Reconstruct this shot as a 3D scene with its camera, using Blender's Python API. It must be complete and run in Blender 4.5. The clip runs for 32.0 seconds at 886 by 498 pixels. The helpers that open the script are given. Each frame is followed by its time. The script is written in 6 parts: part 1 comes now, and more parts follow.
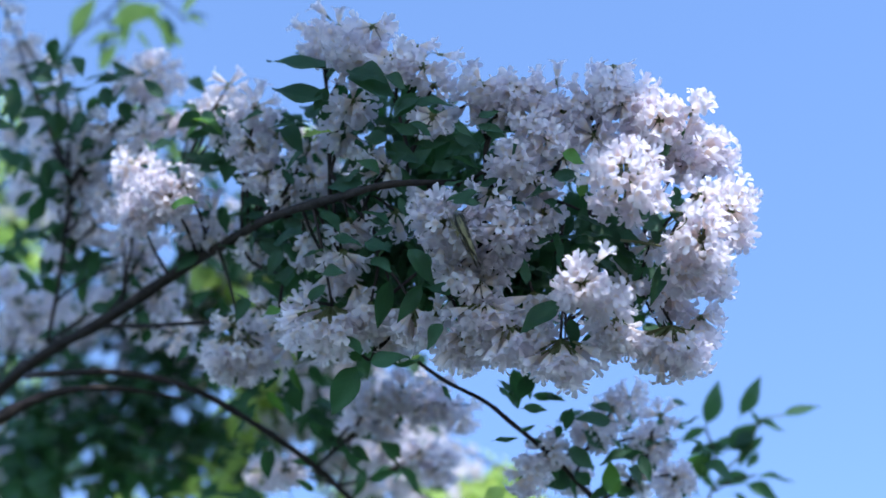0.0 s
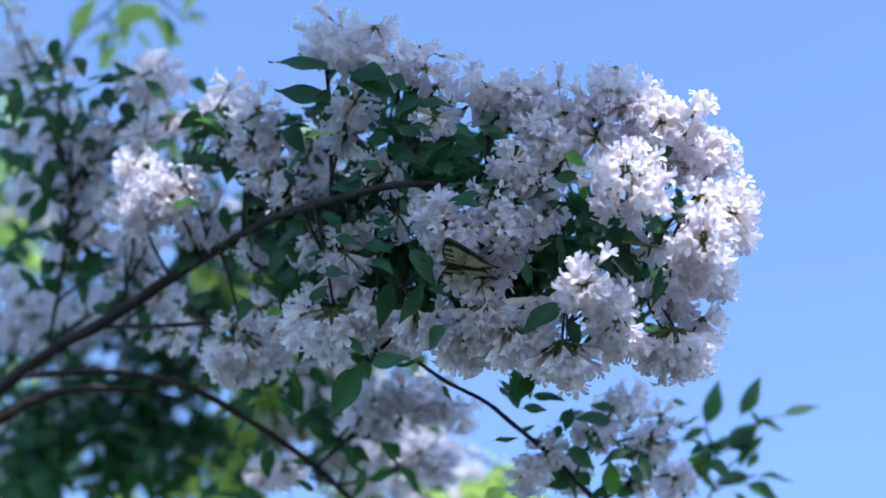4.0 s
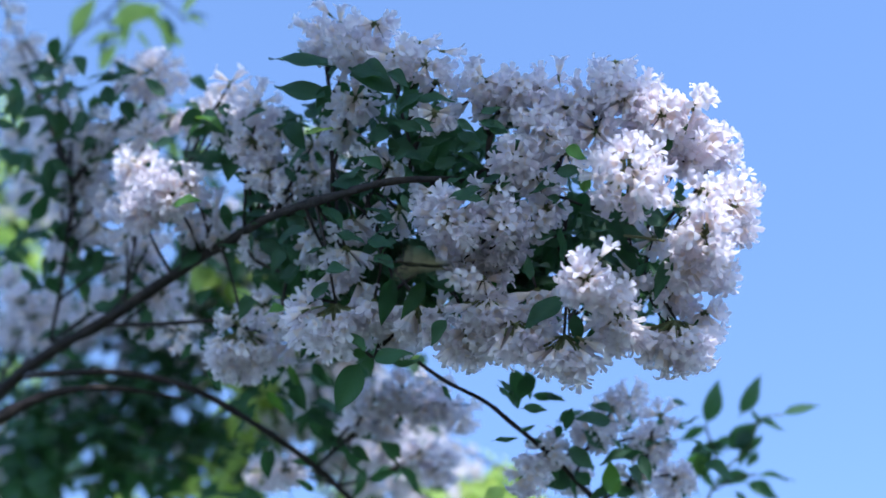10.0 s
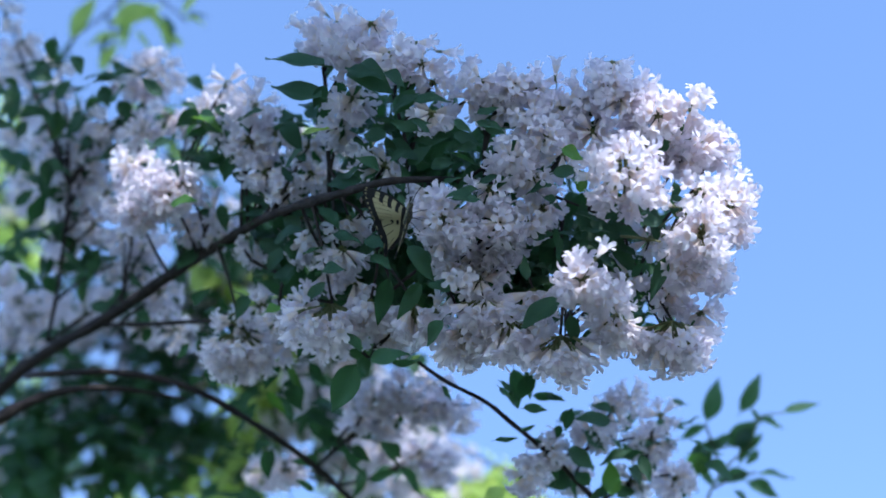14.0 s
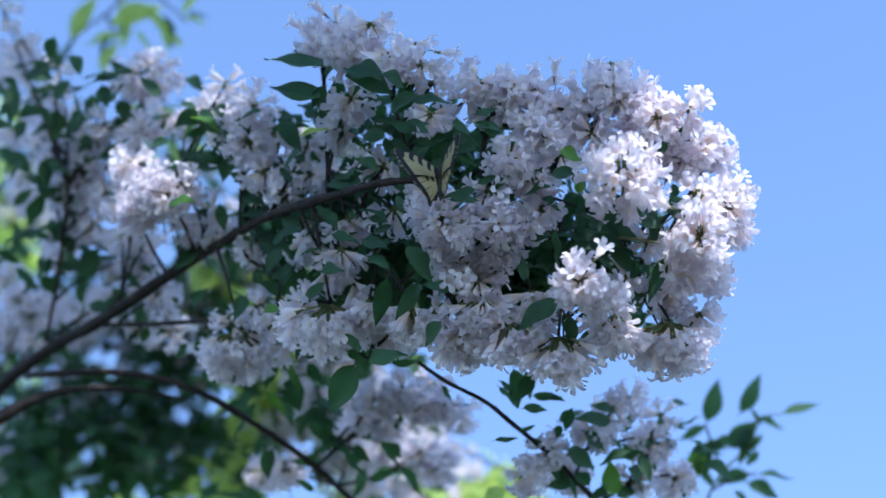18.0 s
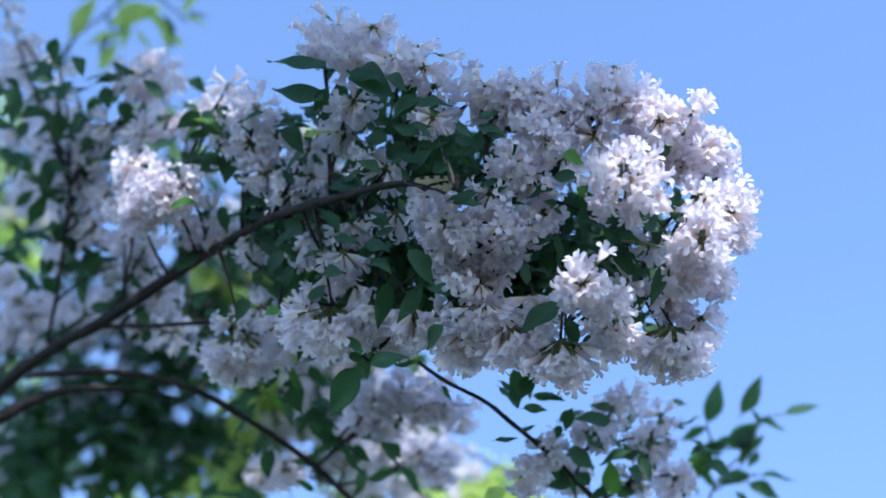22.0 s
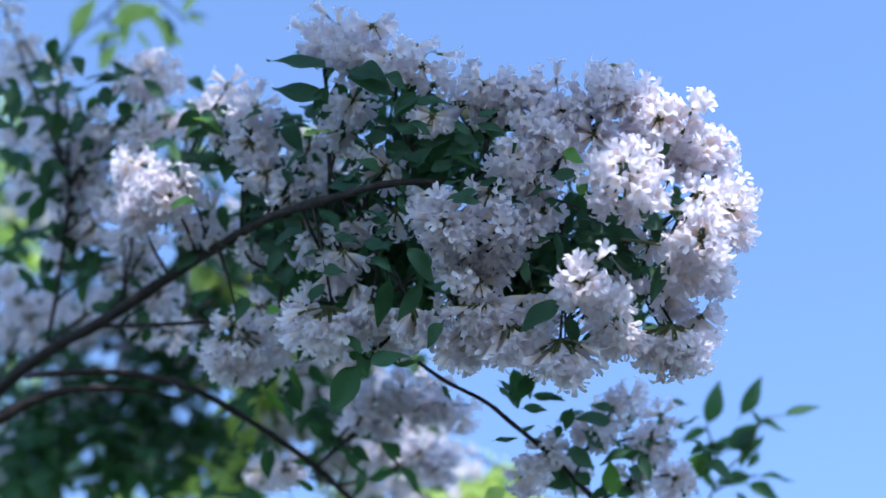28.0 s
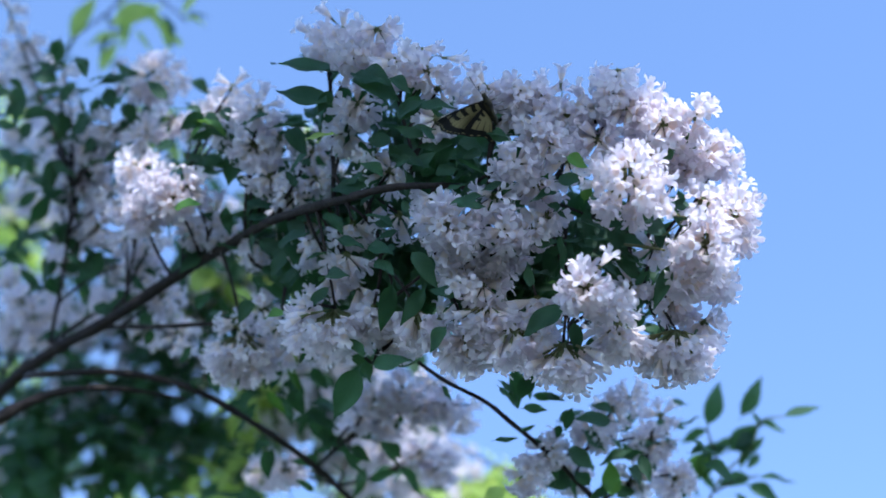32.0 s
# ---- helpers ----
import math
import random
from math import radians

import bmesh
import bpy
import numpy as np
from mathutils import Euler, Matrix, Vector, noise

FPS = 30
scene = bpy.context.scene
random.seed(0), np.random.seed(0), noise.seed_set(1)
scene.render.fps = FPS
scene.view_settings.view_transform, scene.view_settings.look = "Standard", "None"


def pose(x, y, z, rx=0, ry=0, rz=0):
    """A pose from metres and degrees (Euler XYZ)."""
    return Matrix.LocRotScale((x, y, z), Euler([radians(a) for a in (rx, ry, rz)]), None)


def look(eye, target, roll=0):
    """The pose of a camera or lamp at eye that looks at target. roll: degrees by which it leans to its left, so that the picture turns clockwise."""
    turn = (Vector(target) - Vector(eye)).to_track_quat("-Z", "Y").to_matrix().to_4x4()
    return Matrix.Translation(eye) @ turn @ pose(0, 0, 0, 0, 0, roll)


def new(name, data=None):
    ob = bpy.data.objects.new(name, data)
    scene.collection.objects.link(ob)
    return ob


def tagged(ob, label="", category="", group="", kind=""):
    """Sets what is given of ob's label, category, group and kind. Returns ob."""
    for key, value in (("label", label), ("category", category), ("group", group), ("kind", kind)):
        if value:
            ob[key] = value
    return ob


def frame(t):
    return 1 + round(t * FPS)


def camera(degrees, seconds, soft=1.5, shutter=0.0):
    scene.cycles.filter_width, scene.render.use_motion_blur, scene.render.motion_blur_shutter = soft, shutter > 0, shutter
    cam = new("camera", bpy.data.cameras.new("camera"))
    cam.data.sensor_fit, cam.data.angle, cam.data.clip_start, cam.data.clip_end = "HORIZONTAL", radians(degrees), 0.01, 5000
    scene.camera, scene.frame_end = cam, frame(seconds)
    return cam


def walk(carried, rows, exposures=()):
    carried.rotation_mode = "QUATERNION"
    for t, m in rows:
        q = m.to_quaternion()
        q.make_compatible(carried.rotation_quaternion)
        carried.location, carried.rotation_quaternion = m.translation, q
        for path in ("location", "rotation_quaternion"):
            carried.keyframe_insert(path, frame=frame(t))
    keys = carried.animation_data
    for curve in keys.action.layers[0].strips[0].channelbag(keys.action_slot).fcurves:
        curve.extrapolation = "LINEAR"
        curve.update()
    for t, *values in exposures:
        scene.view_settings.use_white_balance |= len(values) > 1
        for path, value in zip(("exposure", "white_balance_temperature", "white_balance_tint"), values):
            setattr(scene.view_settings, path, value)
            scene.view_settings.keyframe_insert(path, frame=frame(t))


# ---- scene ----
# Camera: on a tripod under the shrub, looking up along the bough.
TILT = 42.0
EYE = Vector((0.0, 0.0, 1.55))
cam = camera(28.0, 32.0, soft=1.7, shutter=0.7)
cam.data.dof.use_dof = True
cam.data.dof.focus_distance = 1.515
cam.data.dof.aperture_fstop = 2.7
STAND = pose(EYE.x, EYE.y, EYE.z, 90 + TILT)
walk(cam, [(0.0, STAND), (32.0, STAND)], exposures=((0.0, 1.45, 5750, 12), (32.0, 1.45, 5750, 12)))

# Daylight: a clear sky and the sun, high, behind and beside the camera.
SUN = Vector((0.25, -0.66, 0.66)).normalized()
world = bpy.data.worlds.new("sky")
scene.world = world
world.use_nodes = True
sky = world.node_tree.nodes.new("ShaderNodeTexSky")
sky.sky_type = "NISHITA"
sky.sun_disc = False
sky.sun_elevation = math.asin(SUN.z)
sky.sun_rotation = math.atan2(SUN.x, SUN.y)
sky.air_density, sky.dust_density, sky.ozone_density = 0.9, 0.3, 2.2
backdrop = world.node_tree.nodes["Background"]
backdrop.inputs["Strength"].default_value = 0.15
world.node_tree.links.new(sky.outputs["Color"], backdrop.inputs["Color"])
sun_data = bpy.data.lights.new("sun", "SUN")
sun_data.energy, sun_data.angle, sun_data.color = 2.4, radians(0.53), (1.0, 0.95, 0.88)
sun = new("sun", sun_data)
sun.matrix_world = look(SUN * 20, (0, 0, 0))


# ---- materials ----
def material(name, rough=0.5):
    m = bpy.data.materials.new(name)
    m.use_nodes = True
    t = m.node_tree
    bsdf = t.nodes["Principled BSDF"]
    bsdf.inputs["Roughness"].default_value = rough
    bsdf.inputs["Specular IOR Level"].default_value = 0.35
    return m, t, bsdf


def node(t, kind, **values):
    n = t.nodes.new(kind)
    for key, value in values.items():
        n.inputs[key].default_value = value
    return n


def maths(t, op, a, b=None, c=None):
    n = t.nodes.new("ShaderNodeMath")
    n.operation = op
    for i, v in enumerate((a, b, c)):
        if v is None:
            continue
        if isinstance(v, (int, float)):
            n.inputs[i].default_value = v
        else:
            t.links.new(v, n.inputs[i])
    return n.outputs[0]


def noise_of(t, scale, detail=3.0, rough=0.5):
    co = t.nodes.new("ShaderNodeTexCoord")
    n = node(t, "ShaderNodeTexNoise", Scale=scale, Detail=detail, Roughness=rough)
    t.links.new(co.outputs["Object"], n.inputs["Vector"])
    return n.outputs["Fac"]


def ramp(t, fac, *stops):
    n = t.nodes.new("ShaderNodeValToRGB")
    e = n.color_ramp.elements
    while len(e) < len(stops):
        e.new(0.5)
    for i, (at, col) in enumerate(stops):
        e[i].position, e[i].color = at, (*col, 1)
    t.links.new(fac, n.inputs["Fac"])
    return n.outputs["Color"]


def chance(t):
    """A number for each object and each loose piece."""
    a = t.nodes.new("ShaderNodeObjectInfo").outputs["Random"]
    b = t.nodes.new("ShaderNodeNewGeometry").outputs["Random Per Island"]
    return maths(t, "FRACT", maths(t, "ADD", a, b))


def bumped(t, bsdf, height, strength, distance):
    n = node(t, "ShaderNodeBump", Strength=strength, Distance=distance)
    t.links.new(height, n.inputs["Height"])
    t.links.new(n.outputs["Normal"], bsdf.inputs["Normal"])


def see_through(t, bsdf, colour, share):
    """Lets part of the light pass a thin petal, leaf or wing."""
    out = t.nodes["Material Output"]
    tr = t.nodes.new("ShaderNodeBsdfTranslucent")
    if isinstance(colour, tuple):
        tr.inputs["Color"].default_value = (*colour, 1)
    else:
        t.links.new(colour, tr.inputs["Color"])
    mix = node(t, "ShaderNodeMixShader", Fac=share)
    t.links.new(bsdf.outputs[0], mix.inputs[1])
    t.links.new(tr.outputs[0], mix.inputs[2])
    t.links.new(mix.outputs[0], out.inputs["Surface"])


def petal_material(name, pale, deep, glow, share):
    m, t, b = material(name, 0.55)
    f = maths(t, "ADD", maths(t, "MULTIPLY", chance(t), 0.6), maths(t, "MULTIPLY", noise_of(t, 140.0), 0.5))
    c = ramp(t, f, (0.15, pale), (0.95, deep))
    t.links.new(c, b.inputs["Base Color"])
    bumped(t, b, noise_of(t, 420.0), 0.25, 0.0006)
    see_through(t, b, glow, share)
    return m


def leaf_material(name, dark, light, glow, share, rough=0.5):
    m, t, b = material(name, rough)
    b.inputs["Specular IOR Level"].default_value = 0.22
    uv = t.nodes.new("ShaderNodeUVMap")
    xy = t.nodes.new("ShaderNodeSeparateXYZ")
    t.links.new(uv.outputs[0], xy.inputs[0])
    side = maths(t, "ABSOLUTE", maths(t, "SUBTRACT", xy.outputs[0], 0.5))
    rib = maths(t, "SINE", maths(t, "MULTIPLY", maths(t, "SUBTRACT", xy.outputs[1], maths(t, "MULTIPLY", side, 0.55)), 44.0))
    vein = maths(t, "MAXIMUM", maths(t, "SUBTRACT", rib, 0.86), maths(t, "MULTIPLY", maths(t, "SUBTRACT", 0.022, side), 8.0))
    vein = maths(t, "MAXIMUM", vein, 0.0)
    f = maths(t, "ADD", maths(t, "MULTIPLY", chance(t), 0.55), maths(t, "MULTIPLY", noise_of(t, 60.0), 0.4))
    f = maths(t, "ADD", f, maths(t, "MULTIPLY", vein, 1.6))
    c = ramp(t, f, (0.1, dark), (0.95, light))
    t.links.new(c, b.inputs["Base Color"])
    bumped(t, b, maths(t, "SUBTRACT", noise_of(t, 220.0), maths(t, "MULTIPLY", vein, 2.0)), 0.35, 0.0012)
    see_through(t, b, glow, share)
    return m


def bark_material(name, dark, light, scale):
    m, t, b = material(name, 0.85)
    f = noise_of(t, scale, 6.0, 0.65)
    t.links.new(ramp(t, f, (0.3, dark), (0.7, light)), b.inputs["Base Color"])
    bumped(t, b, noise_of(t, scale * 3.0, 5.0), 1.0, 0.003)
    return m


PETAL = petal_material("petal", (0.865, 0.855, 0.915), (0.83, 0.755, 0.825), (0.89, 0.83, 0.885), 0.5)
TUBE = petal_material("petal_tube", (0.88, 0.82, 0.78), (0.84, 0.73, 0.69), (0.90, 0.80, 0.75), 0.55)
STALK = leaf_material("green_stalk", (0.10, 0.13, 0.05), (0.22, 0.20, 0.10), (0.2, 0.3, 0.05), 0.15, 0.6)
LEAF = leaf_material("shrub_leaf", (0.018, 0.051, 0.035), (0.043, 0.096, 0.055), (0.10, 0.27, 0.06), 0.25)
# bright yellow-green copy of the leaf: full sunlight is put into the colour
LIT = leaf_material("lit_leaf", (0.27, 0.42, 0.09), (0.46, 0.58, 0.18), (0.62, 0.78, 0.16), 0.5)
# mid-green copy of the leaf, lightened to stand for sun on it
HALF_LIT = leaf_material("half_lit_leaf", (0.06, 0.15, 0.04), (0.12, 0.26, 0.06), (0.22, 0.45, 0.05), 0.35)
SPRIG = leaf_material("sprig_leaf", (0.022, 0.065, 0.040), (0.045, 0.11, 0.06), (0.12, 0.28, 0.06), 0.25)
BARK = bark_material("bark", (0.013, 0.010, 0.010), (0.052, 0.039, 0.036), 70.0)


def ground_material():
    m, t, b = material("grass", 0.9)
    f = noise_of(t, 3.0, 8.0, 0.7)
    t.links.new(ramp(t, f, (0.3, (0.025, 0.035, 0.015)), (0.6, (0.045, 0.06, 0.028)), (0.8, (0.08, 0.085, 0.05))), b.inputs["Base Color"])
    bumped(t, b, noise_of(t, 60.0, 5.0), 1.0, 0.03)
    return m


# ---- mesh tools ----
def mesh_of(name, verts, faces, mats, slots=None, uvs=None, smooth=True):
    me = bpy.data.meshes.new(name)
    me.from_pydata([tuple(v) for v in verts], [], faces)
    for m in mats:
        me.materials.append(m)
    if slots is not None:
        me.polygons.foreach_set("material_index", slots)
    if uvs is not None:
        layer = me.uv_layers.new(name="UVMap")
        flat = [c for f in faces for i in f for c in uvs[i]]
        layer.data.foreach_set("uv", flat)
    me.polygons.foreach_set("use_smooth", [smooth] * len(faces))
    me.update()
    return me


def part(name, me, parent, m=None, label=""):
    ob = new(name, me)
    ob.parent = parent
    if m is not None:
        ob.matrix_basis = m
    return tagged(ob, label) if label else ob


class Heap:
    """Gathers many small meshes into one."""

    def __init__(self):
        self.v, self.f, self.s, self.uv = [], [], [], []

    def add(self, piece, m):
        v, f, s, uv = piece
        a = np.array(m)
        n = len(self.v)
        self.v.extend((v @ a[:3, :3].T + a[:3, 3]).tolist())
        self.f.extend([tuple(i + n for i in q) for q in f])
        self.s.extend(s)
        self.uv.extend(uv)

    def mesh(self, name, mats):
        return mesh_of(name, self.v, self.f, mats, self.s, self.uv)


def smooth_line(points, steps=6):
    """A rounded line through a few points (x, y, z, radius)."""
    p = [np.array(q, float) for q in points]
    p = [2 * p[0] - p[1]] + p + [2 * p[-1] - p[-2]]
    out = []
    for i in range(1, len(p) - 2):
        a, b, c, d = p[i - 1:i + 3]
        for k in range(steps):
            s = k / steps
            out.append(0.5 * (2 * b + (c - a) * s + (2 * a - 5 * b + 4 * c - d) * s * s + (3 * b - a - 3 * c + d) * s ** 3))
    return np.array(out + [p[-2]])


def tube_piece(line, sides=7, knots=0.0, seed=0):
    rng = random.Random(seed)
    v, f, uv = [], [], []
    n = len(line)
    side = None
    for i, q in enumerate(line):
        way = Vector(line[min(i + 1, n - 1)][:3] - line[max(i - 1, 0)][:3]).normalized()
        side = (way.orthogonal() if side is None else side - way * side.dot(way)).normalized()
        up = way.cross(side)
        swell = 1 + knots * (rng.random() - 0.4) + (knots * 1.2 if i % 9 == 4 else 0)
        for k in range(sides):
            a = math.tau * k / sides
            r = q[3] * swell * (1 + knots * 0.5 * (rng.random() - 0.5))
            c = Vector(q[:3]) + (side * math.cos(a) + up * math.sin(a)) * r
            v.append(tuple(c))
            uv.append((k / sides, i / n))
    for i in range(n - 1):
        for k in range(sides):
            k2 = (k + 1) % sides
            f.append((i * sides + k, i * sides + k2, (i + 1) * sides + k2, (i + 1) * sides + k))
    f.append(tuple(range(sides - 1, -1, -1)))
    f.append(tuple(range((n - 1) * sides, n * sides)))
    return np.array(v), f, [0] * len(f), uv


def tube_mesh(name, line, mat, sides=7, knots=0.0, seed=0):
    v, f, s, uv = tube_piece(line, sides, knots, seed)
    return mesh_of(name, v, f, [mat], s, uv)


# ---- leaves and flowers ----
def leaf_piece(seed, slim=0.5, bend=0.25, fold=0.25, rows=9, full=0.78):
    """A leaf of length 1 along +y, upper side +z: stalk, rounded base, drawn-out tip, folded on its rib."""
    rng = random.Random(seed)
    v, f, uv = [], [], []
    twist = rng.uniform(-0.3, 0.3)
    wave = rng.uniform(0.0, 0.05)
    ph = rng.uniform(0, 6)
    v0 = 0.10
    for i in range(rows + 1):
        s = i / rows
        w = slim * 0.5 * (math.sin(math.pi * min(1, s ** full)) ** 0.85) * (1 - 0.25 * s) * (1.06 - 0.45 * s ** 5)
        if i in (0, rows):
            w = 0.006
        y = v0 + (1 - v0) * s
        drop = -bend * s * s * 0.5
        for k in range(5):
            e = (k - 2) / 2
            x = e * w
            z = drop + abs(x) * fold + wave * math.sin(ph + 9 * s) * abs(e) + twist * x * s
            v.append((x, y, z))
            uv.append((0.5 + x / slim, s))
    n = 5
    for i in range(rows):
        for k in range(4):
            a = i * n + k
            f.append((a, a + 1, a + n + 1, a + n))
    b = len(v)
    for y, r in ((0.0, 0.014), (v0 + 0.02, 0.011)):
        for k in range(3):
            a = math.tau * k / 3
            v.append((r * math.cos(a), y, r * math.sin(a) - 0.004))
            uv.append((0.5, 0.0))
    for k in range(3):
        f.append((b + k, b + (k + 1) % 3, b + 3 + (k + 1) % 3, b + 3 + k))
    return np.array(v), f, [0] * len(f), uv


def flower_piece(seed, openness=1.0):
    """A bell flower along +z, base at 0: slim tube, wide throat and five broad, rounded lobes."""
    rng = random.Random(seed)
    v, f, s, uv = [], [], [], []
    sides = 10
    length = 0.0118 + 0.002 * rng.random()
    prof = ((0.0, 0.0008), (0.22, 0.0011), (0.45, 0.0022), (0.72, 0.0034), (1.0, 0.0038))
    for h, r in prof:
        for k in range(sides):
            a = math.tau * k / sides
            v.append((r * math.cos(a), r * math.sin(a), h * length))
            uv.append((k / sides, h))
    for i in range(len(prof) - 1):
        for k in range(sides):
            k2 = (k + 1) % sides
            f.append((i * sides + k, i * sides + k2, (i + 1) * sides + k2, (i + 1) * sides + k))
            s.append(1 if i < 3 else 0)
    ring = (len(prof) - 1) * sides
    for j in range(5):
        mid = math.tau * (2 * j + 1) / (2 * 5)
        reach = (0.0046 + 0.0012 * rng.random()) * (1.15 if j == 0 else 1.0)
        lift = math.radians(80 - 62 * openness + rng.uniform(-14, 14))
        curl = rng.uniform(0.1, 0.9)
        half = 0.0022 + 0.0005 * rng.random()
        a0 = (2 * j) % sides
        a1, a2 = (a0 + 1) % sides, (a0 + 2) % sides
        base = len(v)
        wob = rng.uniform(-0.0006, 0.0006)
        for q, (d, wd) in enumerate(((0.30, 0.95), (0.62, 1.12), (0.87, 0.86), (1.0, 0.42))):
            rise = lift - curl * d
            out = 0.0036 + reach * d * math.cos(rise)
            z = length + reach * d * math.sin(rise)
            for e in (-1, 0, 1):
                x = out * math.cos(mid) - e * half * wd * math.sin(mid)
                y = out * math.sin(mid) + e * half * wd * math.cos(mid)
                v.append((x, y, z + 0.0007 * abs(e) + wob * e))
                uv.append((0.5 + e / 2, d))
        f.append((ring + a0, ring + a1, base + 1, base))
        f.append((ring + a1, ring + a2, base + 2, base + 1))
        for q in range(3):
            for e in range(2):
                a = base + q * 3 + e
                f.append((a, a + 1, a + 4, a + 3))
        s += [0] * 8
    b = len(v)
    for z, r in ((-0.0030, 0.0009), (0.0020, 0.0016)):
        for k in range(4):
            a = math.tau * k / 4
            v.append((r * math.cos(a), r * math.sin(a), z))
            uv.append((0, 0))
    for k in range(4):
        f.append((b + k, b + (k + 1) % 4, b + 4 + (k + 1) % 4, b + 4 + k))
        s.append(2)
    return np.array(v), f, s, uv


FLOWER_MATS = [PETAL, TUBE, STALK]
FLOWERS = [flower_piece(i, o) for i, o in enumerate((0.92, 0.7, 0.45, 0.82, 0.2, 0.75, 0.58))]
FLOWER_MESH = [mesh_of("flower", p[0], p[1], FLOWER_MATS, p[2], p[3]) for p in FLOWERS]
LEAVES = [leaf_piece(i, sl, be, fo) for i, (sl, be, fo) in enumerate(((0.46, 0.25, 0.25), (0.50, 0.45, 0.35), (0.40, 0.1, 0.2), (0.46, -0.15, 0.3)))]
LEAF_MESH = [mesh_of("leaf", p[0], p[1], [LEAF], p[2], p[3]) for p in LEAVES]
LIT_MESH = [mesh_of("lit_leaf", p[0], p[1], [LIT], p[2], p[3]) for p in LEAVES]
HALF_LIT_MESH = [mesh_of("half_lit_leaf", p[0], p[1], [HALF_LIT], p[2], p[3]) for p in LEAVES]
SLIM = [leaf_piece(20 + i, sl, be, fo, 9, 0.9) for i, (sl, be, fo) in enumerate(((0.36, 0.2, 0.3), (0.40, 0.35, 0.25), (0.32, 0.05, 0.35)))]
LIT_SLIM = [mesh_of("lit_leaf", p[0], p[1], [LIT], p[2], p[3]) for p in SLIM]
SLIM_MESH = [mesh_of("slim_leaf", p[0], p[1], [SPRIG], p[2], p[3]) for p in SLIM]


def aim(at, way, face, roll=0.0, size=(1, 1, 1)):
    """A pose with its y axis along way and its z axis as near as can be to face."""
    y = Vector(way).normalized()
    x = y.cross(Vector(face))
    x = x.normalized() if x.length > 1e-5 else y.orthogonal().normalized()
    z = x.cross(y)
    m = Matrix((x, y, z)).transposed().to_4x4()
    return Matrix.Translation(at) @ m @ Matrix.Rotation(roll, 4, "Y") @ Matrix.Diagonal((*size, 1))


def aim_z(at, way, spin, size, long=1.0):
    q = Vector(way).to_track_quat("Z", "Y").to_matrix().to_4x4()
    return Matrix.Translation(at) @ q @ Matrix.Rotation(spin, 4, "Z") @ Matrix.Diagonal((size, size, size * long, 1))


